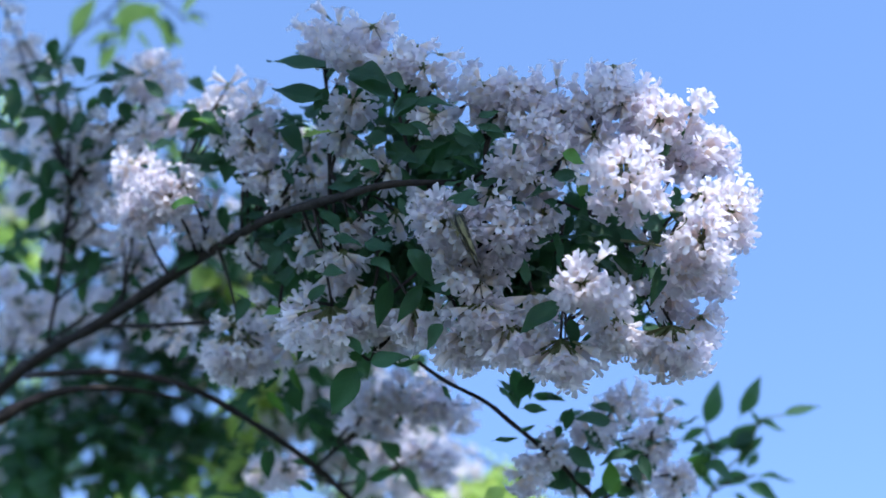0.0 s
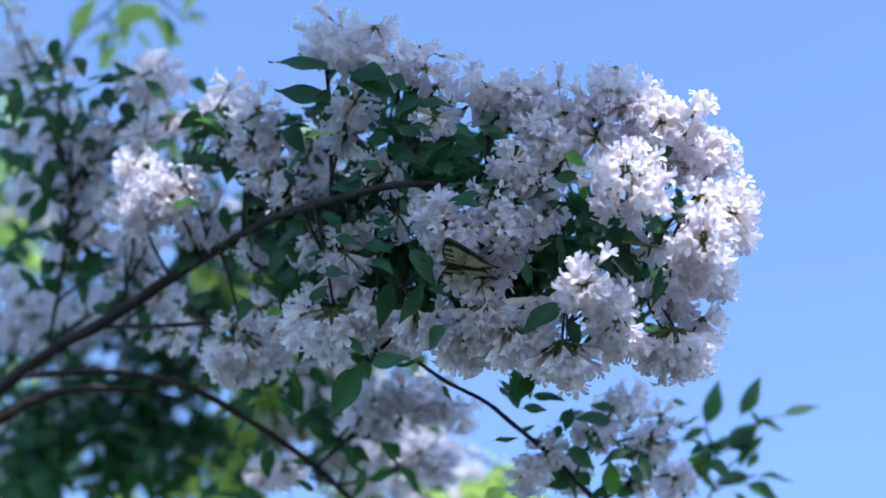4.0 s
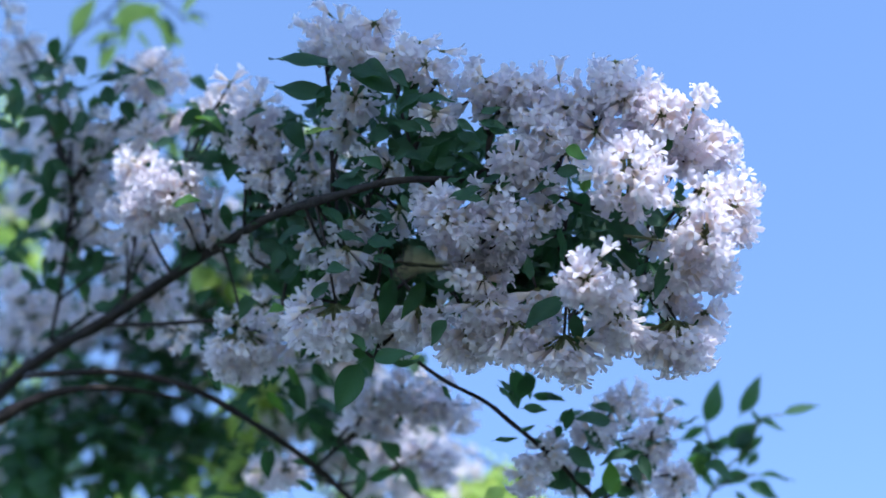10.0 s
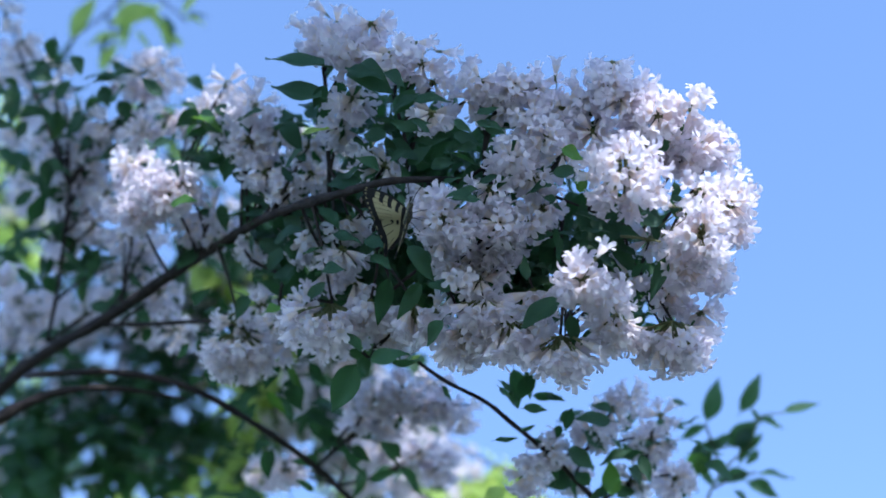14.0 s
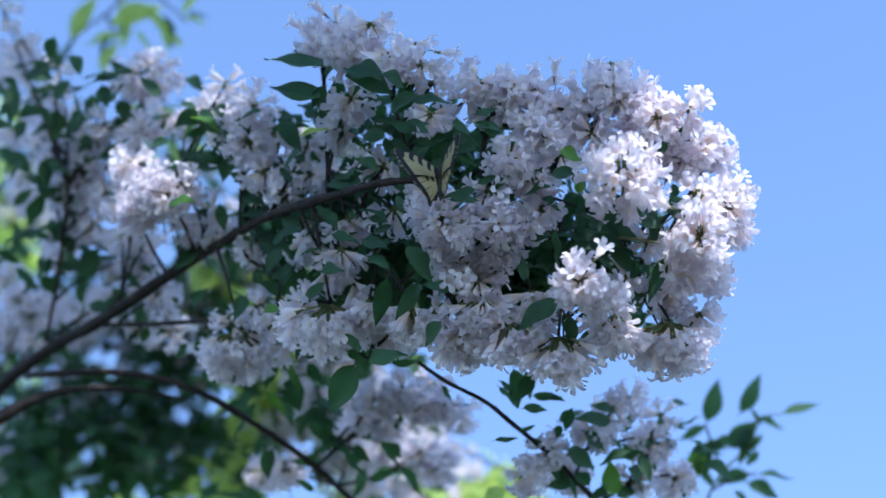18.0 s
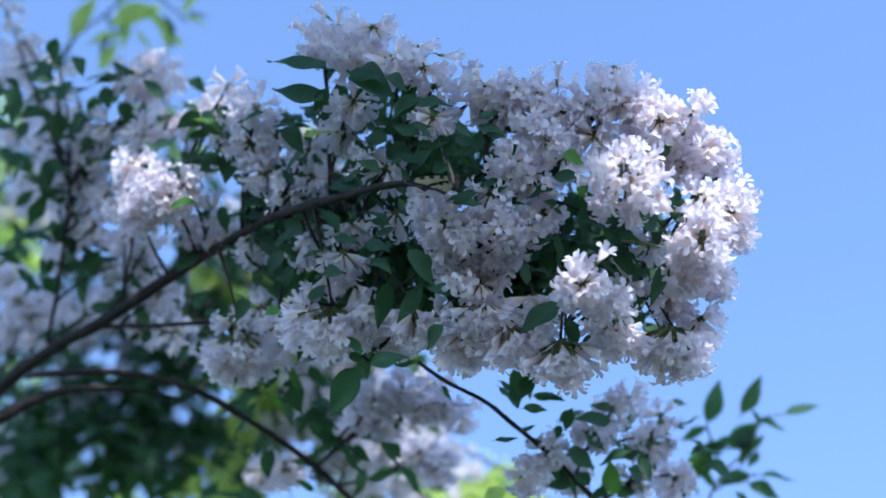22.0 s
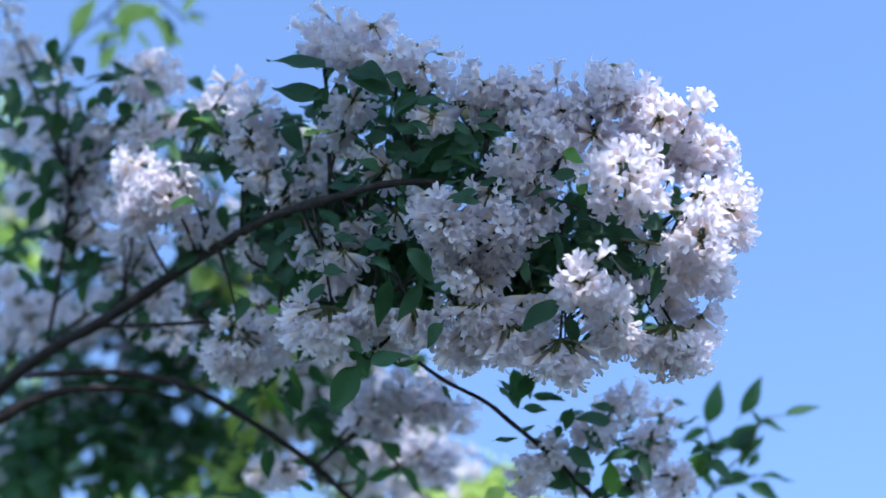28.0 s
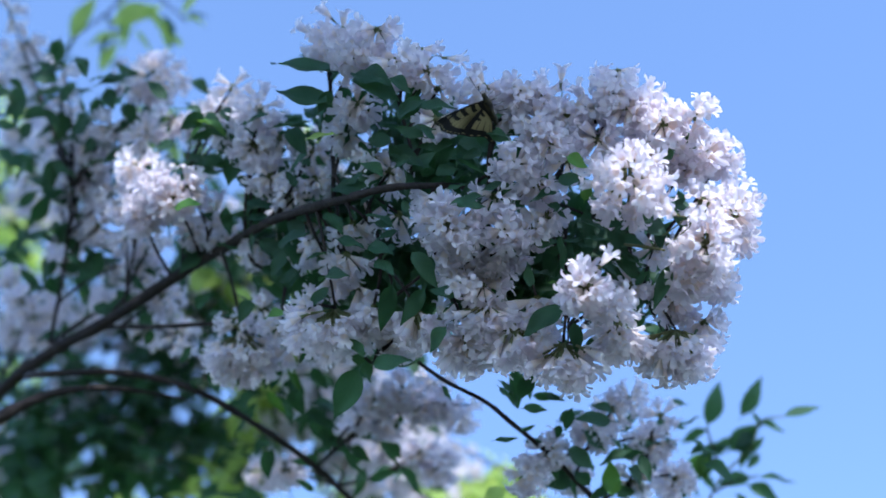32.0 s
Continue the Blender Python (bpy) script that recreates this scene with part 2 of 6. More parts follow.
class Branch:
    """A flowering branch in its own axes: x along, y away, z up, metres from its foot."""

    def __init__(self, name, foot, label, category, seed, group=""):
        self.ob = tagged(new(name), label, category, group)
        self.base = Matrix.Translation(foot) @ pose(0, 0, 0, TILT)
        self.ob.matrix_basis = self.base
        self.rng = random.Random(seed)
        self.lines = []
        self.count = 0
        self.leaf_mesh = LEAF_MESH

    def stem(self, *points, name="stem", mat=None, sides=9, knots=0.2, label=""):
        line = smooth_line(points)
        self.lines.append(line)
        part(name, tube_mesh(name, line, mat or BARK, sides, knots, len(self.lines)), self.ob, None, label)

    def nearest(self, p, back=0.05, rise=0.04):
        best, q = 9.0, None
        for line in self.lines:
            d = np.linalg.norm(line[:, :3] - np.array(p) + np.array((back * 0.6, 0, rise)), axis=1)
            i = int(np.argmin(d))
            if d[i] < best:
                best, q = d[i], line[i]
        return q

    def leaf(self, base, tip, wide=1.0, face=(0.15, -0.75, 0.65), roll=None, lit=False, half_lit=False, meshes=None):
        way = Vector(tip) - Vector(base)
        n = way.length
        self.count += 1
        pick = (self.count * 7) % 11
        roll = (pick - 5) * 0.06 if roll is None else roll
        # the two brighter sets are the same leaves with sunlight in the colour
        ms = meshes or (LIT_MESH if lit else HALF_LIT_MESH if half_lit else self.leaf_mesh)
        part("leaf", ms[pick % len(ms)], self.ob, aim(base, way, face, roll, (n * wide, n, n)),
             "yellow-green leaf with sunlight put in its colour" if lit else "green leaf with some sunlight put in its colour" if half_lit else "")

    def scatter(self, low, high, count, size=(0.026, 0.042)):
        """Small leaves strewn through a box of the branch, each with its own turn."""
        rng = self.rng
        for k in range(count):
            at = Vector([rng.uniform(a, b) for a, b in zip(low, high)])
            way = Vector((rng.uniform(-1, 1), rng.uniform(-0.4, 0.5), rng.uniform(-1, 0.5))).normalized()
            self.leaf(at, at + way * rng.uniform(*size), rng.uniform(0.8, 1.15), (rng.uniform(-0.7, 0.7), -0.5, 0.7), rng.uniform(-0.5, 0.5))

    def twig(self, p, leaves=2, back=0.05, rise=0.04, thick=0.0012, spread=1.0):
        """A thin twig from the nearest stem to p, with paired leaves on it."""
        q = self.nearest(p, back, rise)
        rng = self.rng
        a, b = Vector(q[:3]), Vector(p)
        mid = a.lerp(b, 0.5) + Vector((rng.uniform(-1, 1), rng.uniform(-1, 1), rng.uniform(0.2, 1.2))) * (b - a).length * 0.06
        line = smooth_line([(*a, thick * 1.5), (*mid, thick * 1.2), (*b, thick)], 5)
        part("twig", tube_mesh("twig", line, BARK, 5, 0.1, rng.randrange(999)), self.ob)
        for k in range(leaves):
            at = Vector(line[rng.randrange(2, len(line) - 2)][:3])
            way = Vector((rng.uniform(-1, 1), rng.uniform(0.0, 0.9), rng.uniform(-1, 0.6))).normalized()
            n = rng.uniform(0.022, 0.036) * spread
            self.leaf(at, at + way * n, rng.uniform(0.85, 1.15), (rng.uniform(-0.5, 0.5), -0.6, 0.7), rng.uniform(-0.5, 0.5))

    def cluster(self, c, r, axis=(0, -0.8, 0.2), cap=135, single=False, dense=1.0, leaves=1, back=0.05, size=1.0, long=1.15, droop=0.25):
        """Flowers that spread on thin stalks from the point c to the distance r, within cap degrees of the axis."""
        rng = self.rng
        c = Vector(c)
        turn = Vector(axis).to_track_quat("Z", "Y")
        self.twig(c, leaves, back, -0.05 if axis[2] < -0.5 else 0.04)
        count = max(4, int((3 + 52 * (r / 0.030) ** 2) * dense * (1 - math.cos(math.radians(cap))) / 2))
        stalks, joined, singles = Heap(), Heap(), []
        for i in range(count):
            z = 1 - (i + 0.5) / count * (1 - math.cos(math.radians(cap)))
            a = i * 2.39996 + rng.uniform(-0.4, 0.4)
            k = math.sqrt(max(0.0, 1 - z * z))
            way = turn @ Vector((k * math.cos(a), k * math.sin(a), z))
            way = (way + Vector([rng.uniform(-0.2, 0.2) for _ in range(3)])).normalized()
            s = size * rng.uniform(0.85, 1.15)
            out = max(0.002, r * rng.uniform(0.72, 1.12) - 0.0150 * s * long)
            if i % 4 == 3:
                out *= 0.7
            at = c + way * out + Vector((0, 0, -droop * out * 0.15))
            face = (way + Vector([rng.uniform(-0.3, 0.3) for _ in range(3)]) - Vector((0, 0, droop))).normalized()
            m = aim_z(at, face, rng.uniform(0, 6.28), s, long)
            j = rng.randrange(len(FLOWERS))
            if single:
                singles.append((j, m))
            else:
                joined.add(FLOWERS[j], m)
            line = smooth_line([(*(c + way * out * 0.12), 0.0006), (*(c + way * out * 0.6), 0.0005), (*at, 0.0006)], 2)
            stalks.add(tube_piece(line, 3), Matrix.Identity(4))
        head = part("flower_head", stalks.mesh("flower_stalks", [STALK]), self.ob)
        for j, m in singles:
            part("flower", FLOWER_MESH[j], head, m)
        if not single:
            tagged(part("blossoms", joined.mesh("blossoms", FLOWER_MATS), head), kind="stuff")
        return head

    def umbel(self, c, r, single=False):
        """A rounded truss, its flowers facing out all round."""
        return self.cluster(c, r * 0.92, single=single, dense=0.85, size=1.13, droop=0.25 if single else 0.5)

    def spray(self, c, r):
        """A loose truss of few flowers with leaves on its stalk."""
        return self.cluster(c, r * 0.95, dense=0.55, size=1.1, leaves=2, droop=0.45)

    def fan(self, c, r, single=False):
        """A hanging truss: long bells that fan out below their stalk's end."""
        return self.cluster(c, r, (0, -0.05, -1), 70, single, 1.35, size=1.08, long=1.45, droop=0.05)

    def lone(self, at, way):
        """One flower on its own stalk."""
        q = self.nearest(at)
        a, b = Vector(q[:3]), Vector(at)
        b0 = b - Vector(way).normalized() * 0.012
        line = smooth_line([(*a.lerp(b0, 0.6), 0.0007), (*b0, 0.0005), (*b, 0.0006)], 4)
        part("flower_stalk", tube_mesh("flower_stalk", line, STALK, 4), self.ob)
        j = self.rng.choice((0, 1, 3, 5))
        part("flower", FLOWER_MESH[j], self.ob, aim_z(at, way, self.rng.uniform(0, 6.28), 1.1, 1.1))


# ---- ground ----
def ground():
    n, size = 40, 900.0
    v, f = [], []
    for i in range(n + 1):
        for j in range(n + 1):
            x = math.copysign(abs(2 * i / n - 1) ** 3, i - n / 2) * size
            y = math.copysign(abs(2 * j / n - 1) ** 3, j - n / 2) * size
            near = math.exp(-(x * x + y * y) / 900)
            v.append((x, y, 0.05 * near * noise.noise((x * 0.4, y * 0.4, 0))))
    for i in range(n):
        for j in range(n):
            a = i * (n + 1) + j
            f.append((a, a + n + 1, a + n + 2, a + 1))
    ob = new("ground", mesh_of("ground", v, f, [ground_material()]))
    tagged(ob, "mown green lawn under the flowering shrub", "ground", kind="structure")


ground()


# ---- the flowering branches ----
BOUGH = Branch("flowering_branch", (-0.541, 1.511, 2.592), "arching shrub branch laden with pale pink bell flowers and green leaves", "flowering branch", 11, "flowering branches of the shrub")
# the main bough's wood
BOUGH.stem((-0.045, 0.153, -0.020, 0.0074), (0.067, 0.080, 0.086, 0.0069), (0.131, 0.036, 0.131, 0.0064), (0.192, -0.007, 0.162, 0.0058), (0.271, -0.066, 0.209, 0.0053), (0.334, -0.124, 0.243, 0.0047), (0.382, -0.183, 0.266, 0.0042), (0.444, -0.252, 0.282, 0.0036), (0.490, -0.295, 0.292, 0.0031), (0.529, -0.280, 0.295, 0.0026), (0.578, -0.260, 0.294, 0.0020), (0.628, -0.260, 0.284, 0.0015), (0.678, -0.260, 0.265, 0.0009), (0.737, -0.260, 0.242, 0.0004))
BOUGH.stem((0.127, 0.039, 0.139, 0.0022), (0.141, 0.029, 0.202, 0.0019), (0.150, 0.023, 0.261, 0.0016), (0.155, 0.019, 0.302, 0.0012), name="twig", sides=6)
BOUGH.stem((0.438, -0.204, 0.282, 0.0020), (0.437, -0.203, 0.340, 0.0017), (0.435, -0.201, 0.397, 0.0013), (0.441, -0.207, 0.422, 0.0010), name="twig", sides=6)
BOUGH.stem((0.214, -0.023, 0.174, 0.0020), (0.224, -0.031, 0.220, 0.0016), (0.232, -0.037, 0.260, 0.0012), name="twig", sides=6)
BOUGH.stem((0.192, -0.007, 0.158, 0.0025), (0.251, -0.051, 0.161, 0.0022), (0.311, -0.097, 0.166, 0.0020), name="twig", sides=6)
BOUGH.stem((0.282, -0.074, 0.216, 0.0015), (0.282, -0.074, 0.248, 0.0012), (0.277, -0.071, 0.287, 0.0010), name="twig", sides=6)
BOUGH.stem((0.446, -0.211, 0.282, 0.0015), (0.463, -0.226, 0.272, 0.0012), (0.476, -0.238, 0.257, 0.0010), name="twig", sides=6)
BOUGH.stem((0.344, -0.124, 0.245, 0.0020), (0.362, -0.139, 0.224, 0.0017), (0.399, -0.170, 0.208, 0.0015), name="twig", sides=6)
BOUGH.stem((0.508, -0.260, 0.294, 0.0020), (0.510, -0.260, 0.322, 0.0017), (0.499, -0.260, 0.366, 0.0013), (0.489, -0.250, 0.402, 0.0010), name="twig", sides=6)
BOUGH.stem((0.578, -0.260, 0.294, 0.0020), (0.579, -0.260, 0.334, 0.0015), (0.593, -0.260, 0.371, 0.0010), name="twig", sides=6)
BOUGH.stem((0.628, -0.260, 0.284, 0.0020), (0.658, -0.260, 0.327, 0.0015), (0.682, -0.260, 0.371, 0.0010), name="twig", sides=6)
BOUGH.stem((0.678, -0.260, 0.265, 0.0020), (0.712, -0.260, 0.312, 0.0015), (0.747, -0.260, 0.351, 0.0010), name="twig", sides=6)
BOUGH.stem((0.648, -0.260, 0.277, 0.0020), (0.643, -0.260, 0.227, 0.0016), (0.648, -0.260, 0.188, 0.0012), (0.648, -0.260, 0.138, 0.0007), name="twig", sides=6)
BOUGH.stem((0.697, -0.260, 0.257, 0.0020), (0.712, -0.260, 0.207, 0.0014), (0.737, -0.260, 0.158, 0.0007), name="twig", sides=6)
BOUGH.stem((0.529, -0.260, 0.296, 0.0020), (0.529, -0.260, 0.247, 0.0016), (0.544, -0.260, 0.198, 0.0012), (0.568, -0.260, 0.168, 0.0007), name="twig", sides=6)
BOUGH.stem((0.441, -0.207, 0.283, 0.0015), (0.446, -0.211, 0.232, 0.0011), (0.441, -0.207, 0.186, 0.0007), name="twig", sides=6)
BOUGH.stem((0.468, -0.231, 0.288, 0.0015), (0.484, -0.245, 0.237, 0.0013), (0.494, -0.255, 0.197, 0.0012), (0.476, -0.238, 0.137, 0.0010), name="twig", sides=6)
# sunlit umbels at the tip that face out: every flower apart
BOUGH.umbel((0.692, -0.345, 0.297), 0.042, single=True)
BOUGH.umbel((0.757, -0.340, 0.244), 0.031, single=True)
BOUGH.umbel((0.654, -0.370, 0.209), 0.026, single=True)
BOUGH.umbel((0.725, -0.305, 0.347), 0.022, single=True)
BOUGH.umbel((0.754, -0.295, 0.356), 0.017, single=True)
BOUGH.umbel((0.747, -0.320, 0.219), 0.023, single=True)
BOUGH.umbel((0.678, -0.350, 0.195), 0.021, single=True)
BOUGH.umbel((0.787, -0.300, 0.272), 0.022, single=True)
# hanging fans at the tip
BOUGH.fan((0.737, -0.300, 0.173), 0.049, single=True)
BOUGH.fan((0.640, -0.320, 0.161), 0.042, single=True)
BOUGH.fan((0.686, -0.325, 0.178), 0.034, single=True)
# the shaded face of the tip
BOUGH.umbel((0.544, -0.300, 0.260), 0.034, single=True)
BOUGH.umbel((0.600, -0.290, 0.313), 0.024, single=True)
BOUGH.umbel((0.590, -0.300, 0.257), 0.023, single=True)
BOUGH.umbel((0.616, -0.290, 0.259), 0.020, single=True)
BOUGH.spray((0.618, -0.285, 0.297), 0.023)
BOUGH.spray((0.582, -0.290, 0.286), 0.016)
BOUGH.spray((0.628, -0.285, 0.270), 0.018)
BOUGH.umbel((0.574, -0.270, 0.381), 0.021)
BOUGH.umbel((0.604, -0.270, 0.378), 0.022)
BOUGH.spray((0.589, -0.260, 0.361), 0.020)
BOUGH.umbel((0.626, -0.260, 0.376), 0.017)
BOUGH.spray((0.618, -0.280, 0.349), 0.024)
BOUGH.umbel((0.648, -0.270, 0.358), 0.023)
BOUGH.umbel((0.686, -0.280, 0.379), 0.024)
BOUGH.umbel((0.665, -0.270, 0.363), 0.021)
BOUGH.umbel((0.694, -0.290, 0.363), 0.019)
BOUGH.umbel((0.672, -0.280, 0.335), 0.021)
BOUGH.spray((0.629, -0.290, 0.332), 0.020)
BOUGH.spray((0.644, -0.290, 0.317), 0.016)
BOUGH.umbel((0.709, -0.290, 0.362), 0.016)
BOUGH.umbel((0.768, -0.260, 0.326), 0.024)
BOUGH.umbel((0.753, -0.260, 0.315), 0.019)
BOUGH.umbel((0.784, -0.250, 0.323), 0.018)
BOUGH.umbel((0.739, -0.270, 0.333), 0.019)
BOUGH.umbel((0.796, -0.270, 0.257), 0.016)
BOUGH.umbel((0.774, -0.290, 0.218), 0.020)
BOUGH.umbel((0.797, -0.260, 0.287), 0.017)
BOUGH.umbel((0.759, -0.300, 0.283), 0.013)
BOUGH.umbel((0.740, -0.280, 0.198), 0.020)
BOUGH.umbel((0.766, -0.270, 0.178), 0.018)
BOUGH.umbel((0.723, -0.260, 0.242), 0.013)
BOUGH.umbel((0.702, -0.270, 0.208), 0.017)
BOUGH.umbel((0.554, -0.280, 0.222), 0.015)
BOUGH.umbel((0.573, -0.280, 0.208), 0.017)
BOUGH.umbel((0.529, -0.278, 0.284), 0.015)
BOUGH.spray((0.564, -0.260, 0.366), 0.014)
BOUGH.umbel((0.690, -0.260, 0.397), 0.011)
BOUGH.umbel((0.714, -0.270, 0.332), 0.017)
BOUGH.umbel((0.730, -0.260, 0.319), 0.015)
BOUGH.umbel((0.721, -0.270, 0.353), 0.015)
# hanging fans along the underside
BOUGH.fan((0.577, -0.285, 0.193), 0.039)
BOUGH.fan((0.561, -0.280, 0.166), 0.035)
BOUGH.fan((0.599, -0.300, 0.174), 0.038)
BOUGH.fan((0.619, -0.290, 0.198), 0.028)
BOUGH.fan((0.517, -0.277, 0.186), 0.032)
BOUGH.fan((0.443, -0.249, 0.187), 0.049)
BOUGH.fan((0.349, -0.136, 0.158), 0.049)
BOUGH.fan((0.477, -0.258, 0.188), 0.031)
BOUGH.umbel((0.418, -0.231, 0.187), 0.020)
BOUGH.spray((0.388, -0.169, 0.168), 0.022)
BOUGH.spray((0.368, -0.135, 0.181), 0.021)
BOUGH.spray((0.344, -0.140, 0.165), 0.016)
BOUGH.umbel((0.499, -0.245, 0.162), 0.020)
BOUGH.umbel((0.534, -0.259, 0.178), 0.015)
BOUGH.umbel((0.446, -0.200, 0.155), 0.021)
BOUGH.spray((0.395, -0.147, 0.147), 0.017)
# the upright trusses over the middle
BOUGH.umbel((0.463, -0.239, 0.414), 0.033)
BOUGH.umbel((0.434, -0.208, 0.423), 0.023)
BOUGH.umbel((0.497, -0.275, 0.402), 0.025)
BOUGH.umbel((0.524, -0.268, 0.396), 0.017)
BOUGH.umbel((0.447, -0.220, 0.436), 0.015)
BOUGH.umbel((0.461, -0.233, 0.369), 0.020)
BOUGH.umbel((0.452, -0.215, 0.345), 0.016)
BOUGH.umbel((0.476, -0.228, 0.324), 0.012)
BOUGH.umbel((0.491, -0.243, 0.309), 0.012)
BOUGH.umbel((0.532, -0.268, 0.353), 0.015)
BOUGH.umbel((0.479, -0.250, 0.434), 0.014)
BOUGH.umbel((0.534, -0.259, 0.381), 0.010)
BOUGH.umbel((0.470, -0.213, 0.270), 0.010)
BOUGH.spray((0.365, -0.151, 0.370), 0.028)
BOUGH.spray((0.359, -0.146, 0.336), 0.028)
BOUGH.spray((0.376, -0.160, 0.307), 0.022)
BOUGH.spray((0.395, -0.175, 0.291), 0.018)
BOUGH.umbel((0.420, -0.176, 0.304), 0.015)
BOUGH.umbel((0.417, -0.165, 0.331), 0.013)
BOUGH.spray((0.316, -0.062, 0.378), 0.026)
BOUGH.spray((0.285, -0.026, 0.371), 0.019)
BOUGH.spray((0.242, 0.011, 0.415), 0.035)
BOUGH.spray((0.200, 0.063, 0.420), 0.018)
BOUGH.spray((0.342, -0.103, 0.360), 0.020)
BOUGH.spray((0.385, -0.148, 0.344), 0.014)
BOUGH.spray((0.334, -0.105, 0.395), 0.014)
BOUGH.spray((0.237, -0.027, 0.354), 0.024)
BOUGH.spray((0.195, 0.016, 0.365), 0.022)
BOUGH.spray((0.165, 0.049, 0.349), 0.025)
BOUGH.spray((0.264, -0.025, 0.371), 0.015)
BOUGH.spray((0.339, -0.118, 0.340), 0.016)
# trusses in the leaves below the bough
BOUGH.fan((0.457, -0.229, 0.263), 0.019)
BOUGH.fan((0.452, -0.243, 0.235), 0.020)
BOUGH.fan((0.415, -0.191, 0.248), 0.016)
BOUGH.fan((0.440, -0.223, 0.218), 0.012)
BOUGH.fan((0.409, -0.159, 0.268), 0.013)
BOUGH.fan((0.463, -0.235, 0.207), 0.012)
BOUGH.fan((0.499, -0.245, 0.271), 0.012)
BOUGH.fan((0.366, -0.125, 0.243), 0.015)
# the sunlit truss over the bough's lower half, and its neighbours
BOUGH.umbel((0.265, -0.117, 0.292), 0.029, single=True)
BOUGH.umbel((0.282, -0.136, 0.285), 0.020, single=True)
BOUGH.umbel((0.233, -0.088, 0.279), 0.018, single=True)
BOUGH.umbel((0.249, -0.106, 0.271), 0.023, single=True)
BOUGH.umbel((0.237, -0.087, 0.319), 0.017, single=True)
BOUGH.umbel((0.295, -0.135, 0.295), 0.016, single=True)
BOUGH.spray((0.298, -0.090, 0.258), 0.020)
BOUGH.spray((0.320, -0.110, 0.271), 0.015)
BOUGH.spray((0.327, -0.108, 0.254), 0.015)
BOUGH.spray((0.216, -0.010, 0.249), 0.016)
BOUGH.spray((0.153, 0.050, 0.300), 0.033)
BOUGH.spray((0.173, 0.034, 0.325), 0.024)
BOUGH.spray((0.194, 0.017, 0.293), 0.021)
BOUGH.spray((0.180, 0.029, 0.261), 0.024)
BOUGH.spray((0.145, 0.056, 0.254), 0.021)
BOUGH.spray((0.079, 0.138, 0.465), 0.016)
BOUGH.spray((0.074, 0.141, 0.438), 0.015)
BOUGH.spray((0.056, 0.154, 0.500), 0.011)
BOUGH.spray((0.123, 0.089, 0.327), 0.018)
BOUGH.spray((0.092, 0.128, 0.317), 0.017)
BOUGH.spray((0.128, 0.094, 0.432), 0.011)
BOUGH.spray((0.122, 0.107, 0.406), 0.013)
BOUGH.spray((0.099, 0.140, 0.362), 0.016)
BOUGH.spray((0.240, -0.004, 0.242), 0.021)
BOUGH.spray((0.233, 0.010, 0.213), 0.023)
BOUGH.spray((0.253, -0.007, 0.191), 0.021)
BOUGH.spray((0.193, 0.051, 0.219), 0.021)
BOUGH.spray((0.186, 0.074, 0.177), 0.018)
BOUGH.spray((0.274, -0.043, 0.152), 0.017)
BOUGH.spray((0.233, 0.010, 0.156), 0.015)
BOUGH.spray((0.076, 0.173, 0.171), 0.036)
BOUGH.spray((0.048, 0.209, 0.205), 0.023)
BOUGH.spray((0.125, 0.121, 0.231), 0.022)
BOUGH.spray((0.150, 0.120, 0.163), 0.021)
BOUGH.spray((0.095, 0.143, 0.137), 0.019)
BOUGH.spray((0.049, 0.192, 0.141), 0.020)
BOUGH.spray((0.060, 0.184, 0.371), 0.015)
# lone flowers on long stalks
BOUGH.lone((0.640, -0.270, 0.384), (0.05, -0.15, 1.00))
BOUGH.lone((0.680, -0.270, 0.384), (-0.20, -0.10, 1.00))
BOUGH.lone((0.665, -0.380, 0.226), (0.50, -0.50, 0.80))
BOUGH.lone((0.518, -0.267, 0.415), (0.95, -0.25, 0.00))
BOUGH.lone((0.437, -0.210, 0.447), (-0.60, -0.10, 0.60))
BOUGH.lone((0.432, -0.206, 0.437), (-0.80, -0.30, -0.10))
BOUGH.lone((0.417, -0.193, 0.435), (-0.70, -0.20, 0.50))
BOUGH.lone((0.712, -0.270, 0.373), (0.40, 0.10, 0.80))
BOUGH.lone((0.715, -0.260, 0.376), (0.80, -0.20, 0.20))
BOUGH.lone((0.539, -0.269, 0.407), (0.80, -0.30, -0.10))
BOUGH.lone((0.730, -0.360, 0.269), (-0.50, -0.60, 0.20))
BOUGH.lone((0.740, -0.370, 0.263), (0.10, -0.80, 0.40))
BOUGH.lone((0.757, -0.350, 0.279), (0.20, -0.50, 0.60))
BOUGH.lone((0.544, -0.320, 0.213), (0.20, -0.80, -0.20))
BOUGH.lone((0.554, -0.320, 0.212), (0.40, -0.80, -0.10))
BOUGH.lone((0.344, -0.168, 0.174), (-0.80, -0.40, -0.30))
BOUGH.stem((0.691, -0.320, 0.245, 0.0012), (0.707, -0.330, 0.243, 0.0011), (0.724, -0.330, 0.240, 0.0010), name="twig", mat=STALK, sides=6, label="pale green twig")
BOUGH.leaf((0.415, -0.247, 0.336), (0.443, -0.277, 0.341), 1.10, lit=True)
